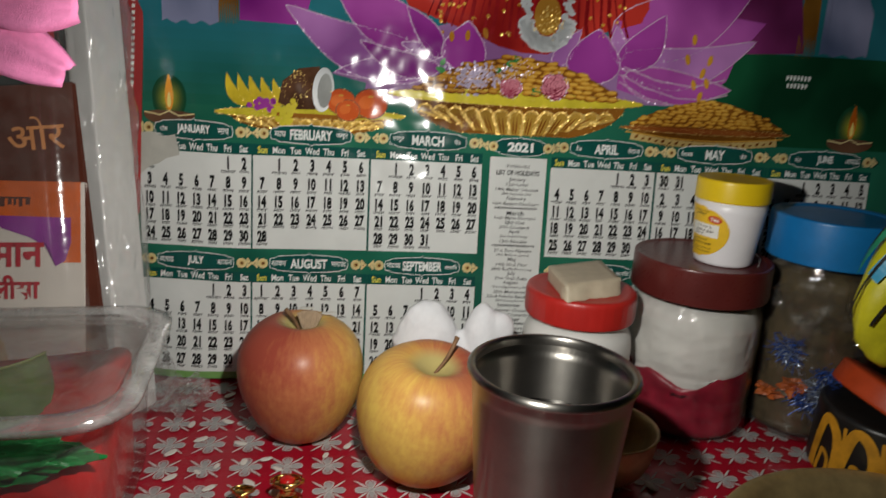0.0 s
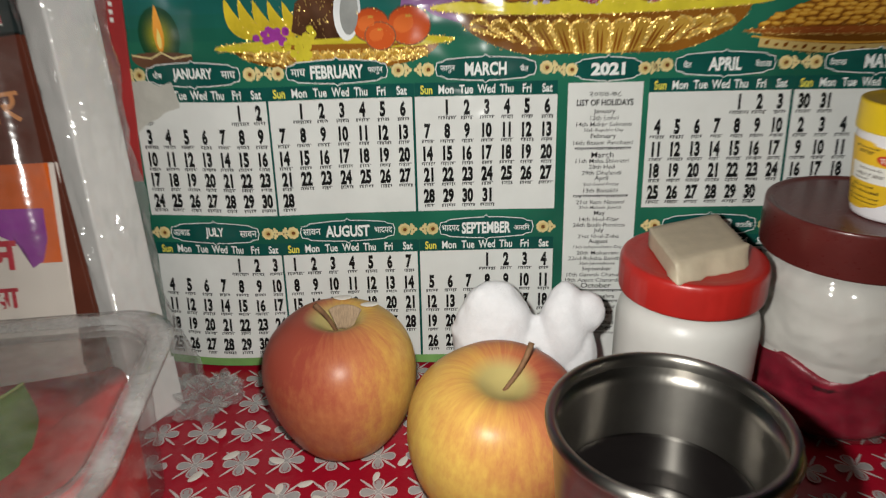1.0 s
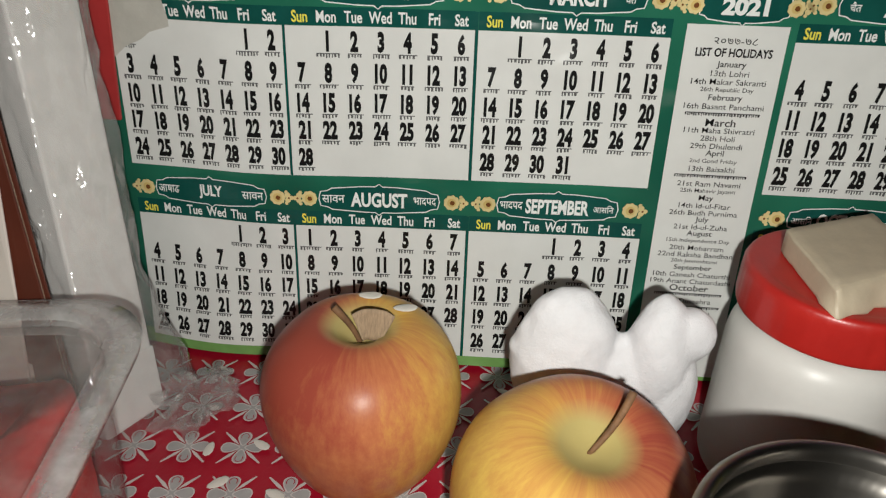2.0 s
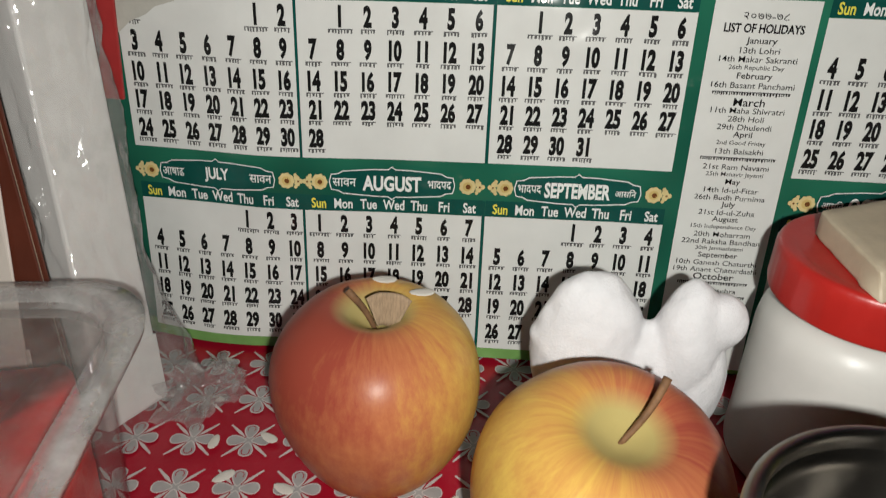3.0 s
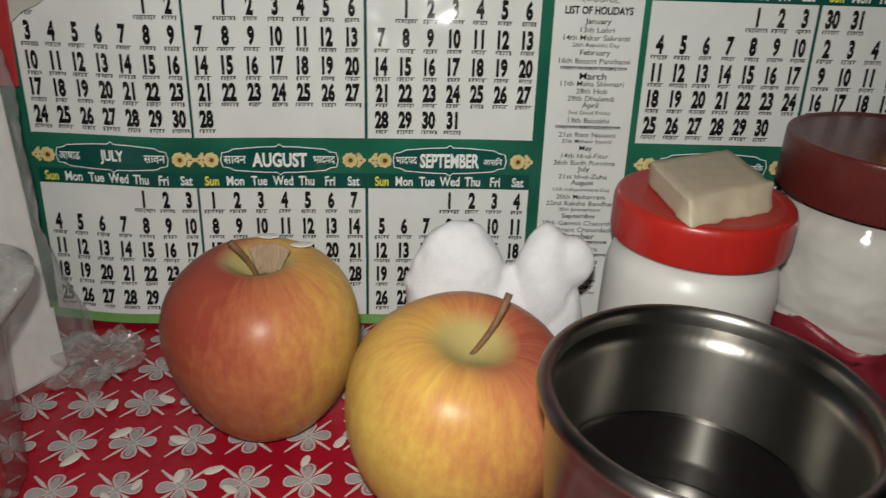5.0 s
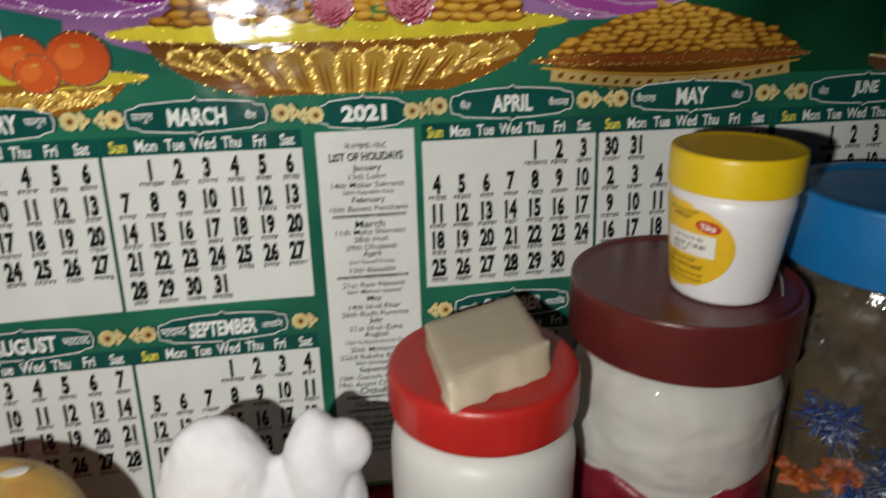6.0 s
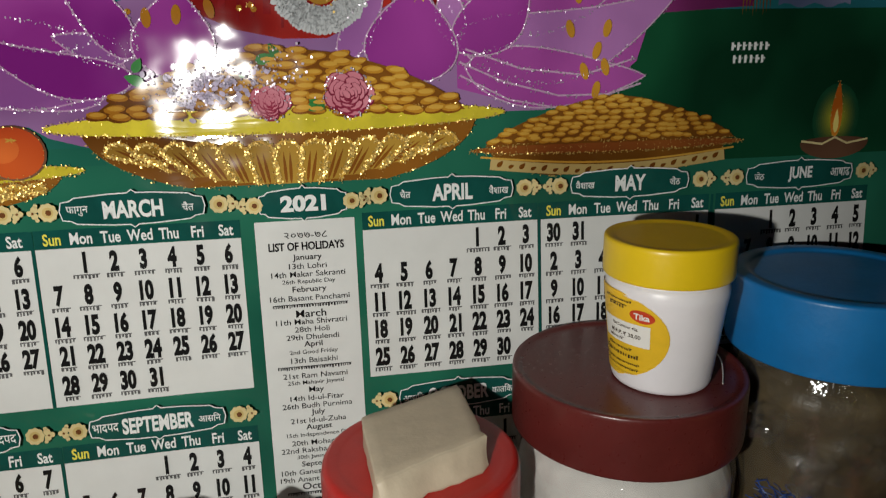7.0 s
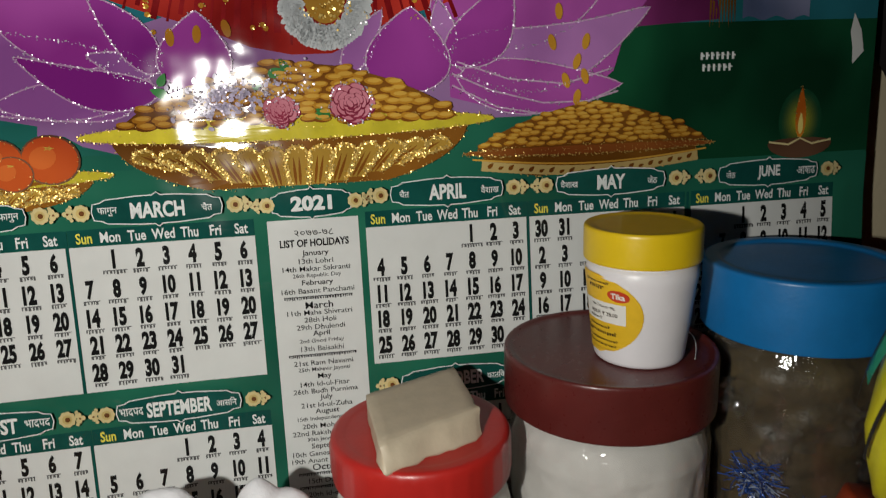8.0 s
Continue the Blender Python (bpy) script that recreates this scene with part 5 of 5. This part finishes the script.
# ---- blue-lidded jar ----
blue = thing("scrap_jar", "clear jar of brown scraps with a blue lid", "jar", (0.2485, 0.3885, 0.0))
part("shell", lathe([(0.0, 0.0005), (0.033, 0.0005), (0.036, 0.003)] + bulged(0.0365, 0.006, 0.104, (0.03, 0.07)) + [(0.035, 0.112), (0.0325, 0.116), (0.0325, 0.126)], 72), JARCLEAR, blue, "clear plastic shell", True)
bm = lathe([(0.0, 0.002), (0.031, 0.002), (0.0342, 0.006)] + bulged(0.0335, 0.008, 0.1, (0.05,), 40) + [(0.033, 0.108), (0.02, 0.112), (0.0, 0.113)], 64)
for v in bm.verts:
    k = 1 - 0.16 * max(0, noise.noise((v.co.x * 60, v.co.y * 60, v.co.z * 60))) - 0.05 * abs(noise.noise((v.co.x * 150, v.co.y * 150, v.co.z * 150)))
    v.co.x *= k
    v.co.y *= k
part("brown_scraps", bm, OLIVE, blue, "olive brown scraps", True)
lid = part("lid", screw_lid(0.0388, 0.0285, 0, 0.86, 0.0014, 0, 0.0016), BLUELID, blue, "blue plastic lid", True)
lid.location = (0, 0, 0.1168)


def crumple(size, n, seed, sharp=1.0):
    bm = bmesh.new()
    bmesh.ops.create_icosphere(bm, subdivisions=n, radius=1)
    for v in bm.verts:
        d = 1 + sharp * 0.45 * noise.noise(v.co * 2.2 + Vector((seed, 0, 0))) + sharp * 0.25 * noise.noise(v.co * 5.5 + Vector((0, seed, 0)))
        v.co = Vector((v.co.x * size[0], v.co.y * size[1], v.co.z * size[2])) * d
    return bm


def strands(count, r, seed):
    """A knot of thin curled strips."""
    q = random.Random(seed)
    vs, fs = [], []
    for _ in range(count):
        p = Vector((q.gauss(0, 0.35), q.gauss(0, 0.35), q.gauss(0, 0.35))) * r
        d = Vector((q.uniform(-1, 1), q.uniform(-1, 1), q.uniform(-1, 1))).normalized()
        w = d.orthogonal().normalized() * 0.00022
        turn_ = Matrix.Rotation(q.uniform(-0.7, 0.7), 3, Vector((q.random(), q.random(), q.random() + 0.1)).normalized())
        n = len(vs)
        for k in range(6):
            vs += [tuple(p - w), tuple(p + w)]
            p = p + d * r * 0.2
            d = turn_ @ d
        fs += [(n + 2 * k, n + 2 * k + 1, n + 2 * k + 3, n + 2 * k + 2) for k in range(5)]
    return vs, fs


SILVERSTRIP = surface("pale_tinsel", (0.34, 0.4, 0.52), 0.3, 0.4, 0.4, 300)
for k, (a, z, r, mat_, lab_) in enumerate(((-2.5, 0.06, 0.012, BLUEFOIL, "blue tinsel"), (-1.75, 0.048, 0.011, BLUEFOIL, "blue tinsel"), (-2.1, 0.03, 0.011, BLUEFOIL, "blue tinsel"),
                                           (-2.45, 0.058, 0.011, SILVERSTRIP, "pale tinsel"), (-1.9, 0.036, 0.012, SILVERSTRIP, "pale tinsel"), (-2.3, 0.036, 0.0085, ORANGESCRAP, "orange scrap"), (-2.75, 0.028, 0.008, ORANGESCRAP, "orange scrap"))):
    if mat_ is ORANGESCRAP:
        sc = part("scrap", crumple((r, r, r * 0.6), 3, k * 3.1, 1.6), mat_, blue, lab_)
    else:
        sc = tagged(part("tinsel", strands(300, r * 0.85, k), mat_, blue, lab_), kind="stuff")
    sc.location = (0.0305 * math.cos(a), 0.0305 * math.sin(a), z)
for k, (a, z) in enumerate(((-1.6, 0.088), (-2.2, 0.079), (-1.2, 0.07), (-2.7, 0.095))):
    sc = part("film_scrap", crumple((0.011, 0.006, 0.008), 3, 5.5 + k, 1.9), JARCLEAR, blue, "crumpled clear film")
    sc.location = (0.0315 * math.cos(a), 0.0315 * math.sin(a), z)
shell = thing("white_shell_piece", "pale flat oval piece inside the scrap jar", "offering", m=pose(0.234, 0.395, 0.006, 0, 14, 0))
bm = lathe(rounded([(0.0, 0.0), (0.8, 0.02), (1.0, 0.1), (0.8, 0.2), (0.0, 0.26)], 0.08, 2), 24)
bmesh.ops.scale(bm, vec=(0.02, 0.0085, 0.016), verts=bm.verts)
bmesh.ops.rotate(bm, cent=(0, 0, 0), matrix=Matrix.Rotation(radians(-50), 3, "Z"), verts=bm.verts)
part("piece", bm, RICE, shell, smooth=True)

# ---- black tin with orange band, and a bright pouch ----
tin = thing("black_painted_tin", "black tin painted with yellow loops, orange band", "tin", (0.266, 0.323, 0.0))
part("body", lathe(rounded([(0.0, 0.0), (0.0385, 0.0), (0.042, 0.003), (0.0405, 0.044), (0.0, 0.044)], 0.003, 3), 56), BLACKTIN, tin, smooth=True)
band = part("band", lathe(rounded([(0.040, 0.0), (0.0432, 0.0), (0.0432, 0.014), (0.036, 0.0155), (0.0, 0.0155)], 0.002, 3), 56), ORANGEBAND, tin, "orange red slanting band", True)
band.matrix_basis = pose(0.004, 0, 0.037, 0, 27, 0)


def on_tin(u, v, h):
    a = -2.45 + u / 0.042
    r = 0.0421 - 0.0015 * v / 0.05 + h
    return (r * math.cos(a), r * math.sin(a), v)


loops = Print(on_tin, 0.0004)
for k in range(5):
    cu = -0.026 + 0.021 * k
    for s, w in ((1.0, 0.0052), (0.42, 0.0022)):
        loops.line([(cu + 0.009 * s * math.cos(a) + 0.001 * math.sin(3 * a), 0.004 + 0.034 * s * max(0.0, math.sin(a)) ** 0.7) for a in [math.pi * j / 14 for j in range(15)]], w * 1.2)
    loops.line([(cu + 0.0105, 0.004), (cu + 0.0125, 0.02), (cu + 0.0115, 0.038)], 0.0022)
loops.done("painted_loops", YELLOWPAINT, tin, "yellow orange painted loops")

pouch = thing("printed_pouch", "bright yellow, green and blue striped pouch", "pouch", m=pose(0.2285, 0.303, 0.0855, 0, 22, 0))
bm = crumple((0.03, 0.017, 0.055), 4, 2.0, 0.12)
bmesh.ops.translate(bm, vec=(0, 0, 0.052), verts=bm.verts)
part("pouch", bm, POUCHYELLOW, pouch, smooth=True)
# black lump added out of view so the pouch rests on the band
bm = crumple((0.011, 0.010, 0.024), 3, 2.6, 0.12)
part("added_rest", bm, BLACKTIN, pouch, "added black rest under the pouch", True).location = (0.028, 0.0, 0.002)


def on_pouch(u, v, h):
    q = max(0.02, 1 - ((v - 0.052) / 0.0555) ** 2) ** 0.5
    a = -2.0 + u / 0.026
    return ((0.031 * q + h) * math.cos(a), (0.018 * q + h) * math.sin(a), v)


for mat_, u0, name_ in ((POUCHGREEN, -0.040, "green_stripe"), (POUCHBLUE, -0.022, "blue_stripe"), (POUCHGREEN, 0.002, "green_stripe"), (POUCHBLUE, 0.02, "blue_stripe")):
    st = Print(on_pouch, 0.0024)
    st.line([(u0 + 0.02 * q, 0.024 + 0.07 * q + 0.012 * (1 - q)) for q in [k / 20 for k in range(21)]], 0.0085)
    st.done(name_, mat_, pouch)
for u0 in (-0.046, -0.029, -0.012, 0.01):
    bl = Print(on_pouch, 0.003)
    bl.line([(u0 + 0.02 * q, 0.014 + 0.08 * q) for q in [k / 20 for k in range(21)]], 0.0016)
    bl.done("black_line", BLACKTIN, pouch)

# ---- white cotton wad between the apples and the jar ----
cotton = thing("cotton_wad", "white fluffy cotton wad with two lobes", "cotton", (0.0092, 0.3757, 0.0))


def puff(centre, size, seed):
    """A soft rounded lump of cotton with a slightly ragged surface."""
    bm = bmesh.new()
    bmesh.ops.create_icosphere(bm, subdivisions=5, radius=1)
    for v in bm.verts:
        d = 1 + 0.05 * noise.noise(v.co * 2.5 + Vector((seed, 0, 0))) + 0.035 * noise.noise(v.co * 9 + Vector((0, seed, 0)))
        v.co = Vector(centre) + Vector((v.co.x * size[0], v.co.y * size[1], v.co.z * size[2])) * d
        v.co.z = max(0.0, v.co.z)
    return bm


bm = bmesh.new()
for centre, size, seed in (((-0.0187, 0.0, 0.0495), (0.0205, 0.0125, 0.0325), 1.0), ((0.0160, -0.001, 0.0550), (0.0125, 0.0110, 0.0262), 2.0), ((0.002, 0.0, 0.0300), (0.0230, 0.0120, 0.0325), 3.0),
                           ((0.0245, -0.001, 0.0655), (0.0115, 0.0075, 0.0115), 4.0), ((0.0205, 0.0, 0.0380), (0.0128, 0.0105, 0.0280), 7.0), ((-0.0350, -0.001, 0.0560), (0.0055, 0.005, 0.0045), 5.0), ((-0.016, 0.0, 0.028), (0.0195, 0.0118, 0.032), 6.0)):
    piece = puff(centre, size, seed)
    me = bpy.data.meshes.new("cotton")
    piece.to_mesh(me)
    piece.free()
    bm.from_mesh(me)
    bpy.data.meshes.remove(me)
wad = part("wad", bm, COTTON, cotton, smooth=True)
rem = wad.modifiers.new("blend", "REMESH")
rem.mode, rem.voxel_size, rem.use_smooth_shade = "VOXEL", 0.0011, True
smo = wad.modifiers.new("soften", "SMOOTH")
smo.factor, smo.iterations = 0.5, 6

# ---- clear plastic box with leaf and petals ----
box = thing("clear_box", "cloudy clear plastic box holding red cloth and a leaf", "box", m=pose(-0.2080, 0.2740, 0.0, 0, 0, 9))


def rounded_rect(hx, hy, r, n=6):
    out = []
    for cx, cy, a0 in ((hx - r, hy - r, 0), (-hx + r, hy - r, 90), (-hx + r, -hy + r, 180), (hx - r, -hy + r, 270)):
        for k in range(n + 1):
            a = radians(a0 + 90 * k / n)
            out.append((cx + r * math.cos(a), cy + r * math.sin(a)))
    return out


def rect_loft(levels, closed_foot=True, ripple=0.0):
    """A skin through rounded rectangles given as (half x, half y, corner, height)."""
    bm = bmesh.new()
    rings = []
    for hx, hy, r, z in levels:
        pts = rounded_rect(hx, hy, r, 8)
        rings.append([bm.verts.new((x, y, z)) for x, y in pts])
    for lo, hi in zip(rings, rings[1:]):
        n = len(lo)
        for k in range(n):
            bm.faces.new((lo[k], lo[(k + 1) % n], hi[(k + 1) % n], hi[k]))
    if closed_foot:
        bm.faces.new(rings[0][::-1])
    return bm


part("tray", rect_loft([(0.047, 0.049, 0.014, 0.0006), (0.05, 0.0525, 0.017, 0.004), (0.0535, 0.056, 0.021, 0.05), (0.056, 0.0585, 0.023, 0.0785)]), BOXCLEAR, box, "clear plastic tray", True)
part("rim", rect_loft([(0.0555, 0.058, 0.023, 0.0755), (0.0575, 0.060, 0.024, 0.0775), (0.0655, 0.068, 0.028, 0.0785), (0.0665, 0.069, 0.029, 0.0825), (0.0575, 0.060, 0.024, 0.0845), (0.0555, 0.058, 0.023, 0.0815)], False), BOXRIM, box, "cloudy plastic rim", True)
part("lid", rect_loft([(0.0002, 0.0002, 0.0001, 0.0815), (0.03, 0.033, 0.012, 0.0812), (0.048, 0.0505, 0.019, 0.0800), (0.055, 0.0575, 0.0225, 0.0792)], False), BOXLID, box, "cloudy plastic lid", True)
leaf = thing("green_leaf", "large green leaf lying in the clear box", "leaf", m=pose(-0.222, 0.272, 0.0665, 8, -4, 66))
part("blade", grid(16, 10, lambda s, t: ((s - 0.5) * 0.075, (t - 0.5) * 0.055 * math.sin(math.pi * (0.04 + 0.93 * s)) ** 0.7, 0.006 * math.cos((t - 0.5) * 4) - 0.012 * abs(t - 0.5) + 0.004 * math.sin(s * 5))), LEAF, leaf, smooth=True)
part("midrib", tube([((k / 10 - 0.5) * 0.075, 0, 0.0066 + 0.004 * math.sin(k / 2)) for k in range(11)], 0.0007, 6), surface("leaf_rib", (0.25, 0.34, 0.1), 0.5), leaf)
red_cloth = thing("red_cloth", "bunched bright red cloth lying in the clear box", "cloth", m=pose(-0.2080, 0.2740, 0.0022, 0, 0, 9))
bm = rect_loft([(0.044, 0.0415, 0.012, 0.0)] + [(0.0455 + 0.00007 * k, 0.043 + 0.00007 * k, 0.013, 0.0018 * k + 0.002) for k in range(24)])
tops = sorted(bm.verts, key=lambda v: -v.co.z)[:36]
hub = bm.verts.new((0.01, 0.0, 0.052))
inner = [bm.verts.new((v.co.x * 0.6, v.co.y * 0.6, 0.050)) for v in sorted(tops, key=lambda v: math.atan2(v.co.y, v.co.x))]
outer = sorted(tops, key=lambda v: math.atan2(v.co.y, v.co.x))
for k in range(36):
    bm.faces.new((outer[k], outer[(k + 1) % 36], inner[(k + 1) % 36], inner[k]))
    bm.faces.new((inner[k], inner[(k + 1) % 36], hub))
for v in bm.verts:
    q = v.co.copy()
    if q.z > 0.003:
        v.co.z += 0.012 * noise.noise(q * 42) * q.z / 0.05 + 0.62 * max(0.0, q.x - 0.016) * min(1, q.z / 0.04) + 0.3 * max(0.0, q.y - 0.012) * min(1, q.z / 0.04)
    v.co.x *= 1 - 0.045 * abs(noise.noise(q * 90))
    v.co.y *= 1 - 0.045 * abs(noise.noise(q * 80 + Vector((3, 1, 0))))
part("bunch", bm, BOXRED, red_cloth, smooth=True)
tin_g = thing("green_tinsel", "green shiny tinsel bundle in the clear box", "tinsel", m=pose(-0.1965, 0.2285, 0.058, 0, 0, 9))
part("bundle", crumple((0.034, 0.006, 0.0105), 5, 7.0, 1.0), GREENCLOTH, tin_g)

# ---- books leaning at the left ----
def book(name, label, at, lean, turn, wide, tall, thick, cover, tilt=0.0, group="leaning books"):
    b = thing(name, label, "book", m=pose(*at, 0, 0, turn) @ pose(0, 0, 0, -lean, tilt, 0), group=group)
    c = block(wide, 0.0012, tall, 0.0004, 1)
    part("front_cover", c, cover, b)
    c = block(wide, 0.0012, tall, 0.0004, 1)
    bmesh.ops.translate(c, vec=(0, thick, 0), verts=c.verts)
    part("back_cover", c, cover, b)
    c = block(wide - 0.003, thick - 0.0014, tall - 0.003)
    bmesh.ops.translate(c, vec=(0, thick / 2, 0.0015), verts=c.verts)
    part("pages", c, PAGES, b)
    return b


def on_cover(u, v, h):
    return (u, -0.0007 - h, v)


hanu = book("prayer_booklet", "white and orange prayer booklet with red Hindi lettering", (-0.2545, 0.3210, 0.0012), 14, 8, 0.108, 0.152, 0.004, BOOKWHITE)
Print(on_cover, 0.0003).rect(-0.054, 0.131, 0.052, 0.152, 4, 1).rect(0.0425, 0.107, 0.052, 0.131).done("orange_field", BOOKORANGE, hanu, "orange printed field")
ptc = Print(on_cover, 0.0006)
ptc.poly([(0.006, 0.133), (0.047, 0.132), (0.047, 0.118), (0.044, 0.108), (0.039, 0.105), (0.036, 0.115), (0.026, 0.121), (0.012, 0.126)])
ptc.done("purple_patch", BOOKPURPLE, hanu, "purple torn-edged patch")
hw = Print(on_cover, 0.0009)
hw.text("मान", 0.020, 0.1115, 0.0135, 0.9, 0.03, 0.029)
hw.text("लीसा", 0.019, 0.0935, 0.0135, 0.9, 0.03, 0.029)
hw.done("red_writing", REDINK, hanu, "red Hindi letters")
hb = Print(on_cover, 0.0009)
script_bars(hb, 0.01, 0.1405, 0.034, 0.0055, random.Random(2))
hb.done("small_writing", BOOKBROWN, hanu)
fig = Print(on_cover, 0.0006)
fig.poly([(0.004, 0.05), (0.005, 0.062), (0.009, 0.07), (0.013, 0.062), (0.015, 0.05)])
fig.done("tan_shape", BOOKTAN, hanu, "tan printed shape")

brown = book("brown_booklet", "brown booklet with orange Hindi lettering", (-0.2430, 0.331, 0.0072), 12, 8, 0.112, 0.195, 0.004, BOOKBROWN, -6)
bw = Print(on_cover, 0.0004)
bw.text("ओर", 0.034, 0.168, 0.0185, 1.0, 0.01, 0.036)
bw.done("orange_writing", TANINK, brown, "orange Hindi letters")

dark = book("dark_booklet", "dark booklet with white-edged red lettering", (-0.2482, 0.361, 0.0062), 10.5, 8, 0.096, 0.245, 0.005, BOOKDARK, -5)
dw = Print(on_cover, 0.0004)
dw.text("धना", 0.0155, 0.212, 0.027, 0.9, 0.09, 0.062)
dw.done("letter_edges", LABELWHITE, dark, "white letter outlines")
dw = Print(on_cover, 0.0008)
dw.text("धना", 0.0155, 0.212, 0.025, 0.9, 0.02, 0.058)
dw.done("red_writing", REDINK, dark, "red Hindi letters")

# clear film sleeve over the leaning books
sleeve = thing("clear_sleeve", "creased clear plastic sleeve over the leaning books", "plastic sleeve", m=pose(-0.2500, 0.3070, 0.0014, 0, 0, 8) @ pose(0, 0, 0, -13.5, -4, 0))


def sleeve_point(s, t):
    fold = 0.0016 * noise.noise((s * 3.1, t * 2.2, 7.7)) + 0.0022 * abs(noise.noise((s * 5.0 + t * 1.2, t * 1.1, 2.3))) + 0.0002 * noise.noise((s * 19, t * 9, 1.0))
    roll = max(0.0, (s - 0.9) / 0.1)
    return (0.124 * (s - 0.5), 0.007 * roll * roll - fold - 0.0016 * math.exp(-((s - 0.86) / 0.018) ** 2), 0.0062 + 0.27 * t - 0.008 * s)


part("film", grid(60, 60, sleeve_point), SLEEVE, sleeve, smooth=True)

# red board behind the bag
board = thing("red_board", "narrow red printed board fixed at the calendar's edge", "board", m=pose(-0.2195, 0.4385, 0.1150, -5.7, 2.5, 3))
part("board", block(0.031, 0.0018, 0.26, 0.0004, 1), REDBOARD, board)
mk = Print(lambda u, v, h: (u, -0.0009 - h, v), 0.0004)
for k in range(22):
    mk.rect(0.0085, 0.085 + 0.004 * k, 0.0105, 0.0872 + 0.004 * k)
tagged(mk.done("small_marks", LABELWHITE, board), kind="stuff")

# white carton of sticks in a crinkled clear bag
carton = thing("white_carton", "tall white carton leaning in a clear bag", "carton", m=pose(-0.1936, 0.3731, 0.0026, 0, 0, 70) @ pose(0, 0, 0, -8.8, 8.1, 0))
part("carton", block(0.030, 0.016, 0.285, 0.0012, 2), CARTON, carton)
fl = block(0.0298, 0.0006, 0.028, 0.0002, 1)
bmesh.ops.translate(fl, vec=(0, -0.0088, 0.002), verts=fl.verts)
part("end_flap", fl, CARTON, carton)
bag = thing("clear_bag", "crinkled clear plastic bag round the carton", "bag", m=pose(-0.1936, 0.3731, 0.0026, 0, 0, 70) @ pose(0, 0, 0, -8.8, 8.1, 0))


def bag_point(s, t):
    a = 2 * math.pi * s
    grow = 1 + 0.55 * math.exp(-(t / 0.12) ** 2)
    hx, hy = 0.0195 * grow, 0.0118 * grow
    cx, cy = math.cos(a), math.sin(a)
    k = 1 / max(abs(cx), abs(cy)) ** 0.55
    crumple_ = 0.0036 * noise.noise((cx * 2.4, cy * 2.4, t * 12)) + 0.0022 * noise.noise((cx * 6, cy * 6, t * 26)) + 0.0009 * abs(noise.noise((cx * 14, cy * 14, t * 50)))
    return (hx * cx * k + crumple_ * cx + 0.004 * math.exp(-(t / 0.15) ** 2), hy * cy * k + crumple_ * cy - 0.0008, max(0.0, 0.0012 + 0.292 * t + 0.004 * noise.noise((cx * 2, cy * 2, t * 9)) * (t > 0.02)))


part("film", grid(64, 90, bag_point), BAGCLEAR, bag, smooth=True)
part("crumpled_foot", crumple((0.016, 0.012, 0.009), 4, 9.0, 1.7), BAGCLEAR, bag).location = (0.0144, -0.031, 0.009)

# pink cloth flower hanging over the books
pinkf = thing("pink_cloth_flower", "pink cloth flower with soft drooping petals", "cloth flower", m=pose(-0.1690, 0.1994, 0.2400) @ Matrix.Scale(0.64, 4))
for k, (dx, dz, rx, ry, rz, ln, w) in enumerate(((0.012, 0.004, 70, 6, 0, 0.052, 0.034), (0.004, -0.012, 62, 24, 0, 0.058, 0.026), (-0.016, -0.016, 70, 55, 0, 0.05, 0.034), (0.01, 0.018, 75, -14, 0, 0.05, 0.03), (-0.02, 0.014, 70, -60, 0, 0.05, 0.034), (-0.03, -0.002, 70, 100, 0, 0.045, 0.03))):
    p = part("petal", grid(14, 12, lambda s, t: (ln * s, w * (t - 0.5) * math.sin(math.pi * (0.12 + 0.8 * s)) ** 0.6 * 1.2, 0.008 * math.sin(math.pi * t) * s - 0.008 * s * s + 0.0015 * math.sin(t * 14 + k) * s)), PETALPINK, pinkf, smooth=True)
    p.matrix_basis = pose(dx - 0.006, -0.003 * k, dz, rx, ry, rz)
    sol = p.modifiers.new("thick", "SOLIDIFY")
    sol.thickness = 0.0009
part("heart", crumple((0.008, 0.006, 0.008), 3, 4.4), PETALPINK, pinkf, smooth=True)
part("stem", tube([(-0.17 * q - 0.02 * math.sin(math.pi * q), 0.02 * q, -0.3750 * q * q + 0.03 * math.sin(math.pi * q)) for q in [k / 14 for k in range(15)]], 0.0016, 8), GREENCLOTH, pinkf, "thin green wire stem", True)

# ---- small gold ornaments on the cloth ----
def ornament(label, at, size, gem):
    o = thing("gold_ornament", label, "ornament", at, group="gold ornaments")
    part("base", lathe([(0.0, 0.0), (0.9 * size, 0.0), (size, 0.15 * size), (0.55 * size, 0.5 * size), (0.4 * size, 1.0 * size), (0.75 * size, 1.35 * size), (0.7 * size, 1.5 * size), (0.0, 1.4 * size)], 28, 0.05, 8), GOLD, o, smooth=True)
    ring = bmesh.new()
    pts = [(size * 0.95 * math.cos(a), size * 0.55 * math.sin(a), 1.5 * size) for a in [2 * math.pi * k / 20 for k in range(21)]]
    part("ring", tube(pts, size * 0.12, 8), GOLD, o, smooth=True)
    ring.free()
    if gem:
        g = part("gem", lathe([(0.0, 0.0), (0.5 * size, 0.0), (0.42 * size, 0.25 * size), (0.0, 0.42 * size)], 20), GEM, o, "red gem", True)
        g.location = (0, 0, 1.42 * size)
    return o


ornament("tiny gold ornament set with a red gem", (-0.0820, 0.2865, 0.0), 0.0085, True)
ornament("tiny gold pointed ornament on the cloth", (-0.1040, 0.2835, 0.0), 0.006, False)
